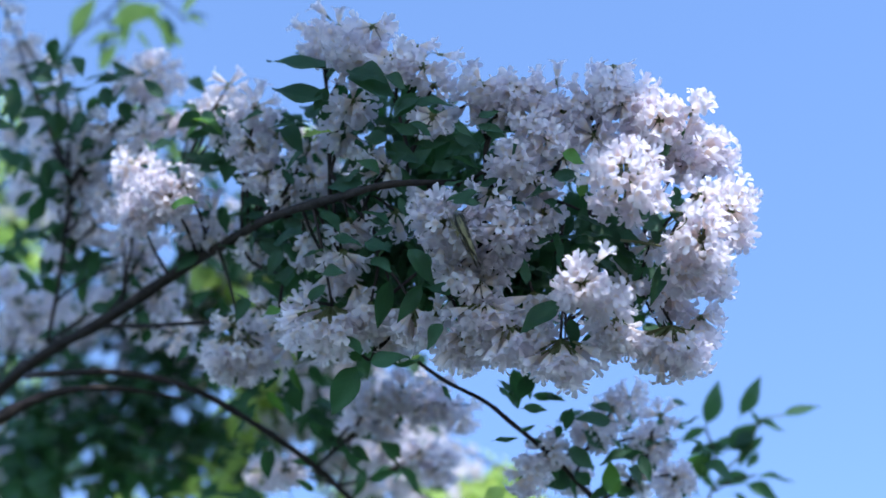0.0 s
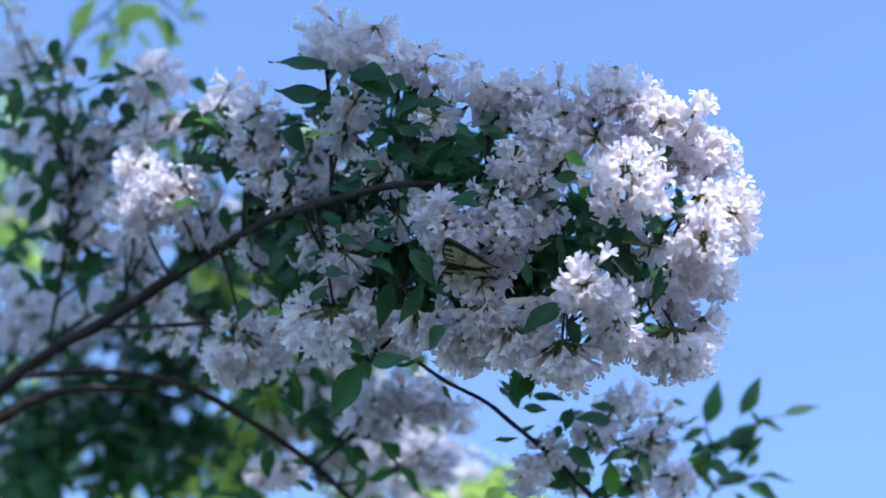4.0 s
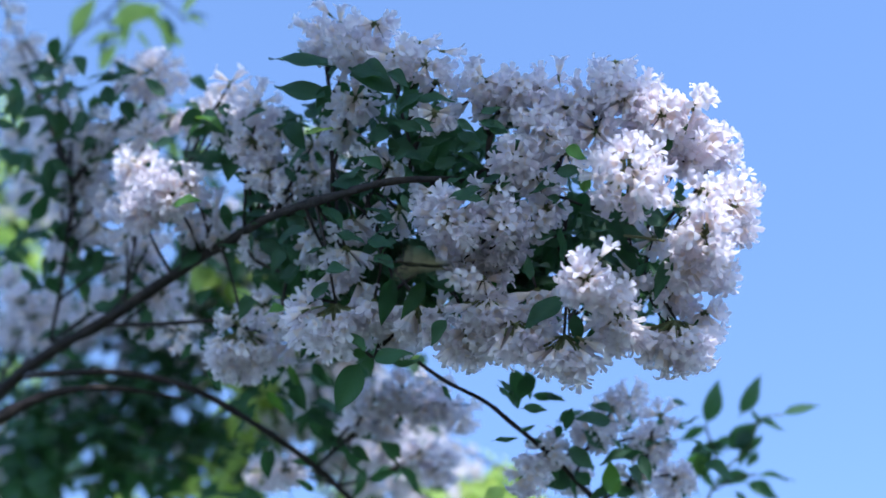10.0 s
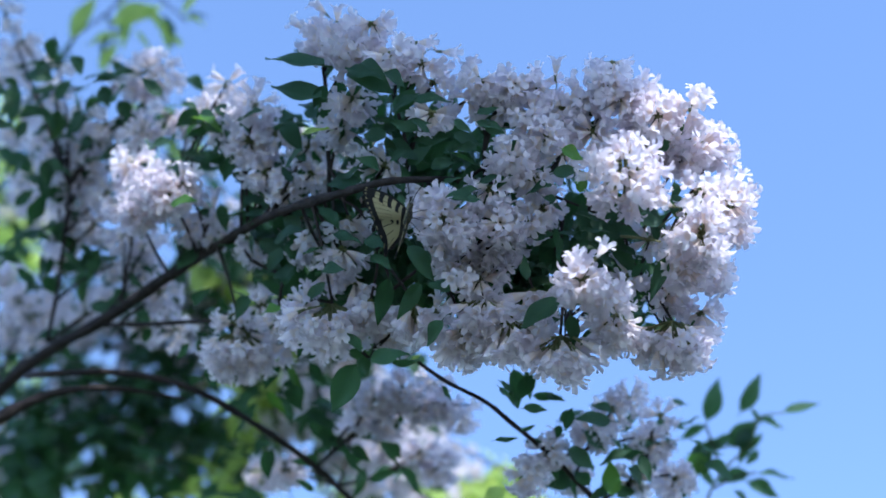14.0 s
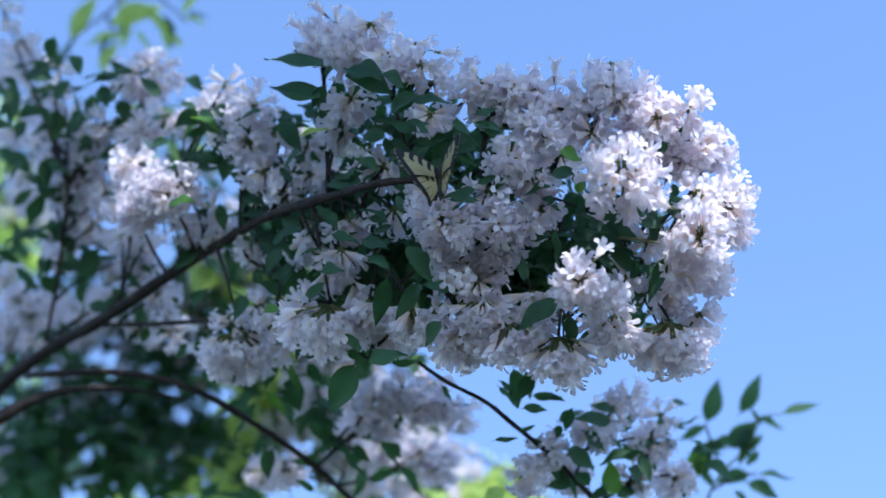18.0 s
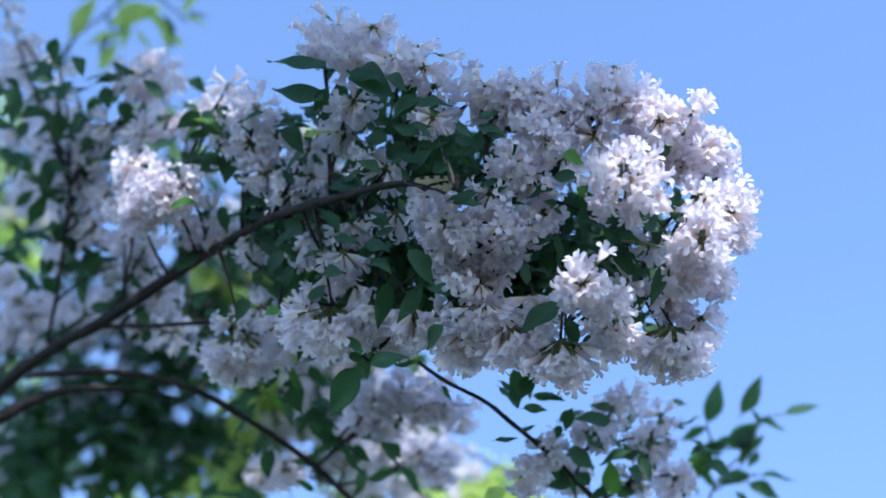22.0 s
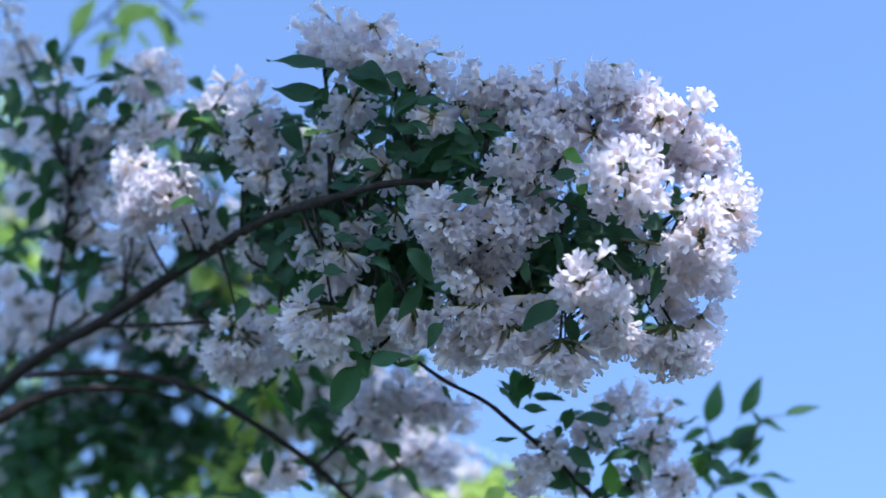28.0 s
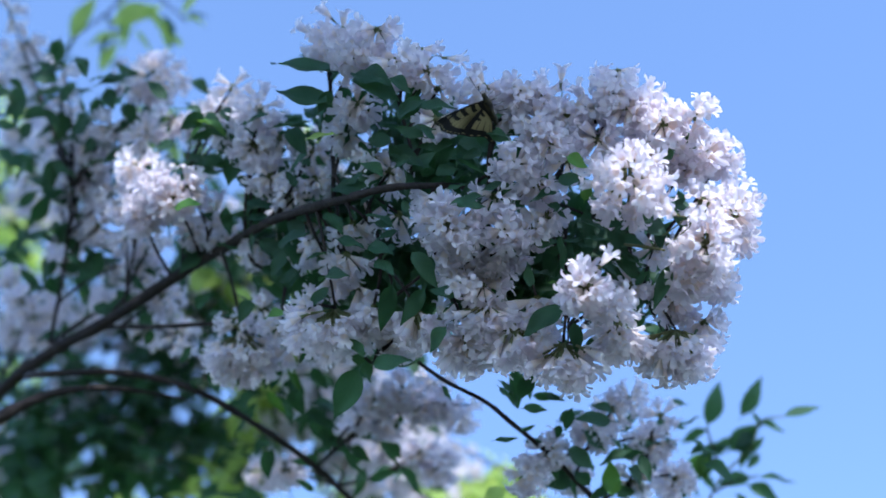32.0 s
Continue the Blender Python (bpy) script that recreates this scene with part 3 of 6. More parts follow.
# leaves among the trusses
BOUGH.leaf((0.457, -0.276, 0.393), (0.496, -0.323, 0.375), 0.90)
BOUGH.leaf((0.490, -0.309, 0.387), (0.510, -0.324, 0.375), 1.00)
BOUGH.leaf((0.497, -0.325, 0.348), (0.518, -0.335, 0.368), 0.95)
BOUGH.leaf((0.532, -0.328, 0.331), (0.515, -0.335, 0.345), 1.00)
BOUGH.leaf((0.501, -0.315, 0.338), (0.530, -0.326, 0.344), 0.90)
BOUGH.leaf((0.442, -0.263, 0.380), (0.425, -0.254, 0.359), 1.00)
BOUGH.leaf((0.399, -0.225, 0.308), (0.419, -0.249, 0.323), 1.00)
BOUGH.leaf((0.567, -0.330, 0.342), (0.592, -0.338, 0.333), 0.95)
BOUGH.leaf((0.473, -0.293, 0.244), (0.496, -0.323, 0.236), 0.95)
BOUGH.leaf((0.444, -0.264, 0.249), (0.471, -0.298, 0.241), 0.80)
BOUGH.leaf((0.416, -0.239, 0.230), (0.439, -0.267, 0.238), 1.00)
BOUGH.leaf((0.509, -0.316, 0.241), (0.535, -0.327, 0.209), 0.75)
BOUGH.leaf((0.529, -0.308, 0.237), (0.520, -0.315, 0.206), 0.80)
BOUGH.leaf((0.428, -0.258, 0.211), (0.453, -0.290, 0.224), 0.90)
BOUGH.leaf((0.387, -0.215, 0.241), (0.414, -0.244, 0.256), 1.00)
BOUGH.leaf((0.432, -0.243, 0.273), (0.451, -0.269, 0.256), 1.00)
BOUGH.leaf((0.470, -0.280, 0.270), (0.496, -0.313, 0.264), 0.90)
BOUGH.leaf((0.501, -0.305, 0.256), (0.481, -0.298, 0.247), 1.00)
BOUGH.leaf((0.455, -0.275, 0.163), (0.471, -0.298, 0.145), 0.90)
BOUGH.leaf((0.549, -0.330, 0.344), (0.566, -0.338, 0.331), 1.00)
BOUGH.leaf((0.470, -0.270, 0.306), (0.450, -0.258, 0.296), 1.00)
BOUGH.leaf((0.539, -0.319, 0.290), (0.558, -0.328, 0.295), 1.00)
BOUGH.leaf((0.529, -0.308, 0.304), (0.549, -0.318, 0.310), 1.00)
BOUGH.leaf((0.511, -0.306, 0.320), (0.496, -0.313, 0.311), 1.00)
BOUGH.leaf((0.572, -0.320, 0.323), (0.554, -0.328, 0.318), 1.00)
BOUGH.leaf((0.479, -0.297, 0.230), (0.496, -0.323, 0.221), 1.00)
BOUGH.leaf((0.415, -0.191, 0.154), (0.407, -0.192, 0.134), 0.80)
BOUGH.leaf((0.294, -0.113, 0.365), (0.335, -0.157, 0.353), 0.75, half_lit=True)
BOUGH.leaf((0.143, 0.024, 0.425), (0.106, 0.045, 0.415), 0.80)
BOUGH.leaf((0.228, -0.046, 0.412), (0.183, -0.014, 0.401), 0.60)
BOUGH.leaf((0.191, -0.014, 0.398), (0.206, -0.034, 0.378), 0.90)
BOUGH.leaf((0.147, 0.012, 0.354), (0.143, 0.009, 0.380), 0.90)
# single leaves of the bough, along its length
BOUGH.leaf((0.443, -0.228, 0.374), (0.427, -0.213, 0.349), 1.00)
BOUGH.leaf((0.392, -0.182, 0.353), (0.413, -0.200, 0.328), 1.00)
BOUGH.leaf((0.328, -0.128, 0.364), (0.281, -0.092, 0.351), 0.90)
BOUGH.leaf((0.563, -0.280, 0.328), (0.539, -0.280, 0.319), 1.00)
BOUGH.leaf((0.509, -0.280, 0.306), (0.531, -0.280, 0.326), 1.00)
BOUGH.leaf((0.528, -0.280, 0.305), (0.559, -0.280, 0.314), 1.00)
BOUGH.leaf((0.494, -0.275, 0.330), (0.469, -0.251, 0.340), 1.00)
BOUGH.leaf((0.548, -0.280, 0.336), (0.574, -0.280, 0.323), 1.00)
BOUGH.leaf((0.499, -0.280, 0.320), (0.523, -0.280, 0.310), 1.00)
BOUGH.leaf((0.710, -0.280, 0.226), (0.689, -0.280, 0.243), 1.00)
BOUGH.leaf((0.676, -0.280, 0.267), (0.654, -0.280, 0.245), 1.00)
BOUGH.leaf((0.647, -0.280, 0.242), (0.625, -0.280, 0.237), 1.00)
BOUGH.leaf((0.685, -0.280, 0.237), (0.712, -0.280, 0.216), 1.00)
BOUGH.leaf((0.720, -0.280, 0.267), (0.731, -0.280, 0.240), 1.00)
BOUGH.leaf((0.742, -0.280, 0.294), (0.744, -0.280, 0.274), 1.00)
BOUGH.leaf((0.671, -0.280, 0.242), (0.646, -0.280, 0.231), 1.00)
BOUGH.leaf((0.700, -0.280, 0.257), (0.674, -0.280, 0.256), 1.00)
BOUGH.leaf((0.704, -0.280, 0.208), (0.716, -0.280, 0.224), 1.00)
BOUGH.leaf((0.520, -0.280, 0.223), (0.508, -0.280, 0.244), 1.00)
BOUGH.leaf((0.470, -0.252, 0.137), (0.455, -0.238, 0.146), 1.00)
BOUGH.leaf((0.473, -0.255, 0.242), (0.469, -0.251, 0.222), 1.00)
BOUGH.leaf((0.449, -0.232, 0.247), (0.467, -0.249, 0.250), 1.00)
BOUGH.leaf((0.405, -0.194, 0.294), (0.392, -0.182, 0.312), 1.00)
BOUGH.leaf((0.418, -0.205, 0.314), (0.397, -0.187, 0.326), 1.00)
BOUGH.leaf((0.104, 0.038, 0.421), (0.137, 0.015, 0.417), 1.50)
BOUGH.leaf((0.096, 0.043, 0.400), (0.073, 0.059, 0.381), 1.20)
BOUGH.leaf((0.145, 0.009, 0.382), (0.141, 0.012, 0.351), 1.10)
BOUGH.leaf((0.164, -0.004, 0.409), (0.134, 0.017, 0.388), 1.00)
BOUGH.leaf((0.176, -0.013, 0.409), (0.212, -0.039, 0.414), 1.00)
BOUGH.leaf((0.198, -0.028, 0.403), (0.207, -0.035, 0.379), 1.20)
BOUGH.leaf((0.269, -0.082, 0.382), (0.243, -0.062, 0.405), 0.80)
BOUGH.leaf((0.150, 0.006, 0.262), (0.095, 0.044, 0.247), 0.85)
BOUGH.leaf((0.194, -0.025, 0.238), (0.183, -0.018, 0.206), 1.10)
BOUGH.leaf((0.137, 0.015, 0.230), (0.131, 0.019, 0.207), 1.00)
BOUGH.leaf((0.163, -0.003, 0.219), (0.153, 0.004, 0.238), 1.00)
BOUGH.leaf((0.178, -0.014, 0.203), (0.169, -0.008, 0.179), 1.00)
BOUGH.leaf((0.117, 0.029, 0.203), (0.099, 0.042, 0.188), 1.00)
BOUGH.leaf((0.085, 0.051, 0.340), (0.110, 0.034, 0.317), 1.20)
BOUGH.leaf((0.277, -0.088, 0.338), (0.250, -0.067, 0.343), 1.00)
BOUGH.leaf((0.291, -0.099, 0.331), (0.320, -0.123, 0.316), 1.30)
BOUGH.leaf((0.342, -0.140, 0.334), (0.334, -0.133, 0.299), 1.20)
BOUGH.leaf((0.352, -0.149, 0.285), (0.379, -0.171, 0.274), 1.00)
BOUGH.leaf((0.329, -0.129, 0.281), (0.336, -0.135, 0.251), 1.00)
BOUGH.leaf((0.318, -0.121, 0.166), (0.338, -0.137, 0.177), 1.00)
BOUGH.leaf((0.305, -0.110, 0.151), (0.312, -0.116, 0.127), 1.00)
BOUGH.leaf((0.298, -0.105, 0.180), (0.314, -0.118, 0.198), 1.00)
BOUGH.leaf((0.499, -0.280, 0.242), (0.479, -0.261, 0.232), 1.00)
BOUGH.leaf((0.458, -0.241, 0.237), (0.440, -0.224, 0.222), 1.00)
BOUGH.leaf((0.494, -0.275, 0.257), (0.474, -0.256, 0.267), 1.00)
BOUGH.leaf((0.498, -0.240, 0.308), (0.472, -0.216, 0.316), 1.10)
BOUGH.leaf((0.516, -0.240, 0.315), (0.536, -0.240, 0.333), 1.10)
BOUGH.leaf((0.531, -0.240, 0.313), (0.549, -0.240, 0.335), 1.10)
BOUGH.leaf((0.501, -0.240, 0.338), (0.480, -0.223, 0.352), 1.10)
BOUGH.leaf((0.534, -0.240, 0.330), (0.556, -0.240, 0.340), 1.10)
BOUGH.leaf((0.544, -0.240, 0.303), (0.524, -0.240, 0.315), 1.10)
BOUGH.leaf((0.485, -0.228, 0.308), (0.467, -0.211, 0.324), 1.10)
BOUGH.leaf((0.564, -0.240, 0.313), (0.544, -0.240, 0.303), 1.10)
BOUGH.leaf((0.554, -0.240, 0.320), (0.569, -0.240, 0.308), 1.10)
BOUGH.leaf((0.664, -0.240, 0.272), (0.684, -0.240, 0.257), 1.10)
BOUGH.leaf((0.694, -0.240, 0.272), (0.674, -0.240, 0.242), 1.10)
BOUGH.leaf((0.654, -0.240, 0.252), (0.639, -0.240, 0.272), 1.10)
BOUGH.leaf((0.709, -0.240, 0.242), (0.694, -0.240, 0.267), 1.10)
BOUGH.leaf((0.725, -0.240, 0.237), (0.709, -0.240, 0.252), 1.10)
BOUGH.leaf((0.669, -0.240, 0.237), (0.692, -0.240, 0.222), 1.10)
BOUGH.leaf((0.719, -0.240, 0.212), (0.704, -0.240, 0.192), 1.10)
BOUGH.leaf((0.644, -0.240, 0.237), (0.659, -0.240, 0.222), 1.10)
BOUGH.leaf((0.730, -0.240, 0.257), (0.745, -0.240, 0.267), 1.10)
BOUGH.leaf((0.483, -0.225, 0.222), (0.503, -0.240, 0.207), 1.10)
BOUGH.leaf((0.508, -0.240, 0.207), (0.529, -0.240, 0.227), 1.10)
BOUGH.leaf((0.467, -0.211, 0.217), (0.451, -0.196, 0.201), 1.10)
BOUGH.leaf((0.498, -0.240, 0.187), (0.513, -0.240, 0.167), 1.10)
BOUGH.leaf((0.529, -0.240, 0.232), (0.513, -0.240, 0.252), 1.10)
BOUGH.leaf((0.478, -0.221, 0.258), (0.498, -0.240, 0.247), 1.10)
BOUGH.leaf((0.456, -0.201, 0.227), (0.472, -0.216, 0.207), 1.10)
BOUGH.leaf((0.412, -0.162, 0.243), (0.434, -0.182, 0.232), 1.10)
BOUGH.leaf((0.440, -0.187, 0.216), (0.418, -0.167, 0.227), 1.10)
BOUGH.leaf((0.372, -0.128, 0.237), (0.395, -0.148, 0.248), 1.10)
BOUGH.leaf((0.401, -0.153, 0.258), (0.423, -0.172, 0.263), 1.10)
BOUGH.leaf((0.445, -0.191, 0.310), (0.467, -0.211, 0.314), 1.10)
BOUGH.leaf((0.423, -0.172, 0.363), (0.406, -0.157, 0.375), 1.10)
BOUGH.leaf((0.348, -0.109, 0.313), (0.330, -0.094, 0.325), 1.10)
BOUGH.leaf((0.644, -0.328, 0.195), (0.602, -0.328, 0.169), 0.95)
BOUGH.leaf((0.647, -0.328, 0.182), (0.653, -0.328, 0.151), 1.00)
BOUGH.leaf((0.669, -0.328, 0.168), (0.656, -0.328, 0.153), 1.00)
BOUGH.leaf((0.731, -0.328, 0.232), (0.715, -0.328, 0.189), 0.65)
BOUGH.leaf((0.469, -0.297, 0.141), (0.445, -0.275, 0.093), 1.00)
BOUGH.leaf((0.476, -0.304, 0.141), (0.512, -0.328, 0.147), 1.00)
BOUGH.leaf((0.497, -0.324, 0.215), (0.485, -0.312, 0.169), 0.85)
BOUGH.leaf((0.525, -0.328, 0.210), (0.502, -0.328, 0.175), 0.85)
BOUGH.leaf((0.542, -0.328, 0.177), (0.525, -0.328, 0.154), 1.10)
BOUGH.leaf((0.550, -0.328, 0.199), (0.527, -0.328, 0.209), 1.20)
BOUGH.leaf((0.546, -0.328, 0.277), (0.573, -0.328, 0.280), 1.30)
BOUGH.leaf((0.631, -0.328, 0.297), (0.658, -0.328, 0.302), 1.10)
BOUGH.leaf((0.511, -0.328, 0.360), (0.549, -0.328, 0.362), 0.85)
BOUGH.leaf((0.520, -0.328, 0.370), (0.500, -0.327, 0.348), 1.10)
BOUGH.leaf((0.445, -0.275, 0.394), (0.383, -0.218, 0.402), 0.75)
BOUGH.leaf((0.441, -0.271, 0.366), (0.389, -0.224, 0.378), 0.85)
BOUGH.leaf((0.611, -0.328, 0.206), (0.609, -0.328, 0.230), 1.10)
BOUGH.leaf((0.457, -0.285, 0.391), (0.490, -0.317, 0.380), 1.00)
BOUGH.leaf((0.524, -0.328, 0.333), (0.496, -0.323, 0.343), 1.00)
BOUGH.leaf((0.637, -0.305, 0.290), (0.611, -0.305, 0.285), 1.10)
BOUGH.leaf((0.599, -0.305, 0.296), (0.581, -0.305, 0.286), 1.10)
BOUGH.leaf((0.625, -0.305, 0.280), (0.645, -0.305, 0.270), 1.10)
BOUGH.leaf((0.613, -0.305, 0.244), (0.637, -0.305, 0.249), 1.10)
BOUGH.leaf((0.587, -0.305, 0.242), (0.604, -0.305, 0.235), 1.10)
BOUGH.leaf((0.570, -0.305, 0.290), (0.594, -0.305, 0.299), 1.10)
BOUGH.leaf((0.664, -0.305, 0.259), (0.686, -0.305, 0.247), 1.10)
BOUGH.leaf((0.734, -0.305, 0.329), (0.722, -0.305, 0.312), 1.20)
BOUGH.leaf((0.232, -0.076, 0.398), (0.208, -0.057, 0.379), 1.20)
BOUGH.leaf((0.181, -0.038, 0.376), (0.161, -0.023, 0.352), 1.20)
BOUGH.leaf((0.296, -0.125, 0.313), (0.271, -0.106, 0.319), 1.10)
BOUGH.leaf((0.131, -0.001, 0.301), (0.106, 0.016, 0.319), 1.20)
BOUGH.leaf((0.148, -0.014, 0.454), (0.139, -0.008, 0.426), 1.10)
BOUGH.leaf((0.167, -0.027, 0.434), (0.181, -0.038, 0.413), 1.10)
BOUGH.leaf((0.089, 0.028, 0.408), (0.103, 0.018, 0.375), 1.10)
BOUGH.leaf((0.120, 0.006, 0.381), (0.142, -0.010, 0.396), 1.10)
BOUGH.leaf((0.117, 0.008, 0.368), (0.094, 0.024, 0.350), 1.10)
BOUGH.leaf((0.148, -0.014, 0.387), (0.167, -0.027, 0.403), 1.10)
BOUGH.leaf((0.349, -0.169, 0.355), (0.378, -0.193, 0.361), 1.10)
BOUGH.leaf((0.574, -0.335, 0.337), (0.594, -0.335, 0.331), 1.30)
BOUGH.leaf((0.568, -0.335, 0.347), (0.589, -0.335, 0.353), 1.10)
BOUGH.scatter((0.392, -0.210, 0.174), (0.518, -0.173, 0.263), 26)
BOUGH.scatter((0.558, -0.260, 0.178), (0.631, -0.210, 0.247), 10)
BOUGH.scatter((0.638, -0.260, 0.217), (0.743, -0.210, 0.278), 18)
BOUGH.scatter((0.620, -0.320, 0.232), (0.742, -0.260, 0.287), 14)
BOUGH.scatter((0.470, -0.281, 0.291), (0.578, -0.260, 0.341), 12)
BOUGH.scatter((0.079, -0.020, 0.320), (0.281, 0.030, 0.426), 48)
BOUGH.scatter((0.077, 0.034, 0.190), (0.232, 0.040, 0.320), 36)
BOUGH.scatter((0.295, -0.142, 0.297), (0.421, -0.120, 0.376), 30)
BOUGH.scatter((0.358, -0.181, 0.174), (0.466, -0.154, 0.229), 13)
BOUGH.scatter((0.411, -0.190, 0.258), (0.544, -0.152, 0.310), 26)
BOUGH.scatter((0.445, -0.190, 0.300), (0.528, -0.181, 0.372), 12)
BOUGH.leaf((0.374, -0.194, 0.175), (0.394, -0.212, 0.186), 1.00, half_lit=True)
BOUGH.scatter((0.448, -0.241, 0.297), (0.528, -0.230, 0.384), 16)
BOUGH.scatter((0.296, -0.112, 0.105), (0.419, -0.085, 0.172), 14)
BOUGH.leaf((0.639, -0.330, 0.319), (0.660, -0.330, 0.311), 1.20, half_lit=True)
BOUGH.leaf((0.655, -0.340, 0.279), (0.659, -0.340, 0.300), 1.00, half_lit=True)
BOUGH.leaf((0.417, -0.138, 0.340), (0.438, -0.157, 0.352), 1.20, lit=True)
BOUGH.leaf((0.286, -0.166, 0.277), (0.313, -0.188, 0.283), 1.00, half_lit=True)
# trusses that hang between the shaded face and the underside
BOUGH.umbel((0.541, -0.274, 0.233), 0.017)
BOUGH.umbel((0.565, -0.270, 0.235), 0.016)
BOUGH.fan((0.590, -0.280, 0.245), 0.028)
BOUGH.umbel((0.582, -0.270, 0.222), 0.013)
BOUGH.leaf((0.573, -0.340, 0.285), (0.543, -0.347, 0.278), 1.05)
BOUGH.leaf((0.503, -0.296, 0.283), (0.509, -0.304, 0.265), 1.00)
# a lower flowering branch that rises from beside the bough
LOWER = Branch("flowering_branch", (0.215, 1.474, 2.468), "thin dark branch with pale pink flowers and small leaves", "flowering branch", 12, "flowering branches of the shrub")
LOWER.stem((0.085, -1.563, -1.954, 0.0062), (0.078, -0.830, -1.057, 0.0055), (0.003, 0.022, -0.004, 0.0039))
LOWER.stem((0.003, 0.022, -0.004, 0.0029), (-0.067, -0.017, 0.062, 0.0027), (-0.111, -0.042, 0.108, 0.0024), (-0.149, -0.065, 0.141, 0.0023), (-0.176, -0.081, 0.164, 0.0020), (-0.212, -0.100, 0.184, 0.0018), (-0.238, -0.100, 0.202, 0.0016))
LOWER.stem((-0.111, -0.042, 0.108, 0.0020), (-0.067, -0.017, 0.116, 0.0016), (-0.021, 0.009, 0.124, 0.0014), (0.003, 0.022, 0.128, 0.0012), name="twig", sides=6)
LOWER.stem((-0.067, -0.017, 0.062, 0.0020), (-0.027, 0.006, 0.081, 0.0016), (0.009, 0.025, 0.084, 0.0012), name="twig", sides=6)
LOWER.stem((-0.211, 0.390, 0.078, 0.0012), (-0.178, 0.390, 0.061, 0.0013), (-0.138, 0.390, 0.039, 0.0014), (-0.097, 0.385, 0.014, 0.0015), (-0.010, 0.300, -0.060, 0.0017), (0.005, 0.020, -0.150, 0.0020), name="twig", sides=6)
LOWER.cluster((-0.053, -0.009, 0.150), 0.016, leaves=2, dense=0.85)
LOWER.cluster((-0.035, 0.001, 0.160), 0.013, leaves=2, dense=0.85)
LOWER.cluster((-0.015, 0.012, 0.116), 0.024, leaves=2, dense=0.85)
LOWER.cluster((0.012, 0.026, 0.078), 0.023, leaves=2, dense=0.85)
LOWER.cluster((-0.072, -0.020, 0.130), 0.020, leaves=2, dense=0.85)
LOWER.cluster((-0.136, -0.057, 0.094), 0.021, leaves=2, dense=0.85)
LOWER.cluster((-0.116, -0.045, 0.117), 0.017, leaves=2, dense=0.85)
LOWER.cluster((-0.032, 0.002, 0.081), 0.015, leaves=2, dense=0.85)
LOWER.cluster((-0.003, 0.018, 0.142), 0.012, leaves=2, dense=0.85)
LOWER.cluster((-0.091, 0.017, 0.085), 0.019, leaves=2, dense=0.85)
LOWER.leaf((-0.156, -0.088, 0.176), (-0.144, -0.081, 0.158), 1.30)
LOWER.leaf((-0.165, -0.094, 0.185), (-0.146, -0.082, 0.169), 1.00)
LOWER.leaf((-0.132, -0.074, 0.190), (-0.146, -0.082, 0.164), 1.20)
LOWER.leaf((-0.144, -0.081, 0.158), (-0.119, -0.066, 0.154), 0.90)
LOWER.leaf((-0.171, -0.098, 0.130), (-0.145, -0.082, 0.131), 0.50)
LOWER.leaf((-0.146, -0.082, 0.136), (-0.129, -0.072, 0.142), 0.70)
LOWER.leaf((-0.095, -0.052, 0.156), (-0.102, -0.056, 0.134), 1.30)
LOWER.leaf((-0.106, -0.059, 0.142), (-0.110, -0.061, 0.128), 1.20)
LOWER.leaf((-0.052, -0.027, 0.149), (-0.074, -0.040, 0.160), 1.00)
LOWER.leaf((-0.040, -0.021, 0.098), (-0.016, -0.007, 0.073), 1.40)
LOWER.leaf((-0.011, -0.005, 0.136), (0.000, 0.002, 0.140), 1.00)
LOWER.leaf((-0.029, -0.014, 0.116), (-0.011, -0.005, 0.121), 1.00)
LOWER.leaf((-0.057, -0.030, 0.126), (-0.041, -0.021, 0.111), 1.10)
LOWER.leaf((-0.102, -0.056, 0.120), (-0.074, -0.040, 0.097), 1.10)
LOWER.leaf((-0.085, -0.046, 0.135), (-0.063, -0.034, 0.113), 1.20)
LOWER.leaf((-0.123, -0.069, 0.169), (-0.102, -0.056, 0.165), 0.80)
LOWER.leaf((-0.263, -0.120, 0.201), (-0.237, -0.120, 0.203), 1.00)
LOWER.leaf((-0.217, -0.120, 0.183), (-0.207, -0.120, 0.168), 1.00)
LOWER.leaf((0.012, 0.008, 0.108), (0.000, 0.002, 0.125), 1.00)
LOWER.leaf((-0.052, -0.027, 0.069), (-0.029, -0.014, 0.078), 1.00)
LOWER.scatter((-0.102, -0.066, 0.074), (0.037, 0.068, 0.158), 18)
LOWER.leaf((-0.054, -0.029, 0.067), (-0.058, -0.031, 0.106), 1.30, half_lit=True)
LOWER.leaf((-0.244, -0.120, 0.205), (-0.234, -0.120, 0.210), 1.20, lit=True)
LOWER.leaf((-0.176, 0.018, 0.057), (-0.151, 0.032, 0.072), 1.20, lit=True)
LOWER.leaf((-0.150, -0.065, 0.197), (-0.143, -0.071, 0.158), 0.85)
LOWER.leaf((-0.139, -0.070, 0.194), (-0.132, -0.076, 0.167), 0.90)
LOWER.leaf((-0.135, -0.060, 0.168), (-0.102, -0.066, 0.166), 0.70)
LOWER.leaf((-0.107, -0.060, 0.142), (-0.096, -0.066, 0.157), 1.10)
LOWER.leaf((-0.165, -0.065, 0.178), (-0.147, -0.071, 0.161), 0.90)
LOWER.leaf((-0.032, -0.050, 0.115), (-0.022, -0.056, 0.086), 0.90)
LOWER.leaf((-0.048, -0.050, 0.108), (-0.028, -0.056, 0.115), 0.90)
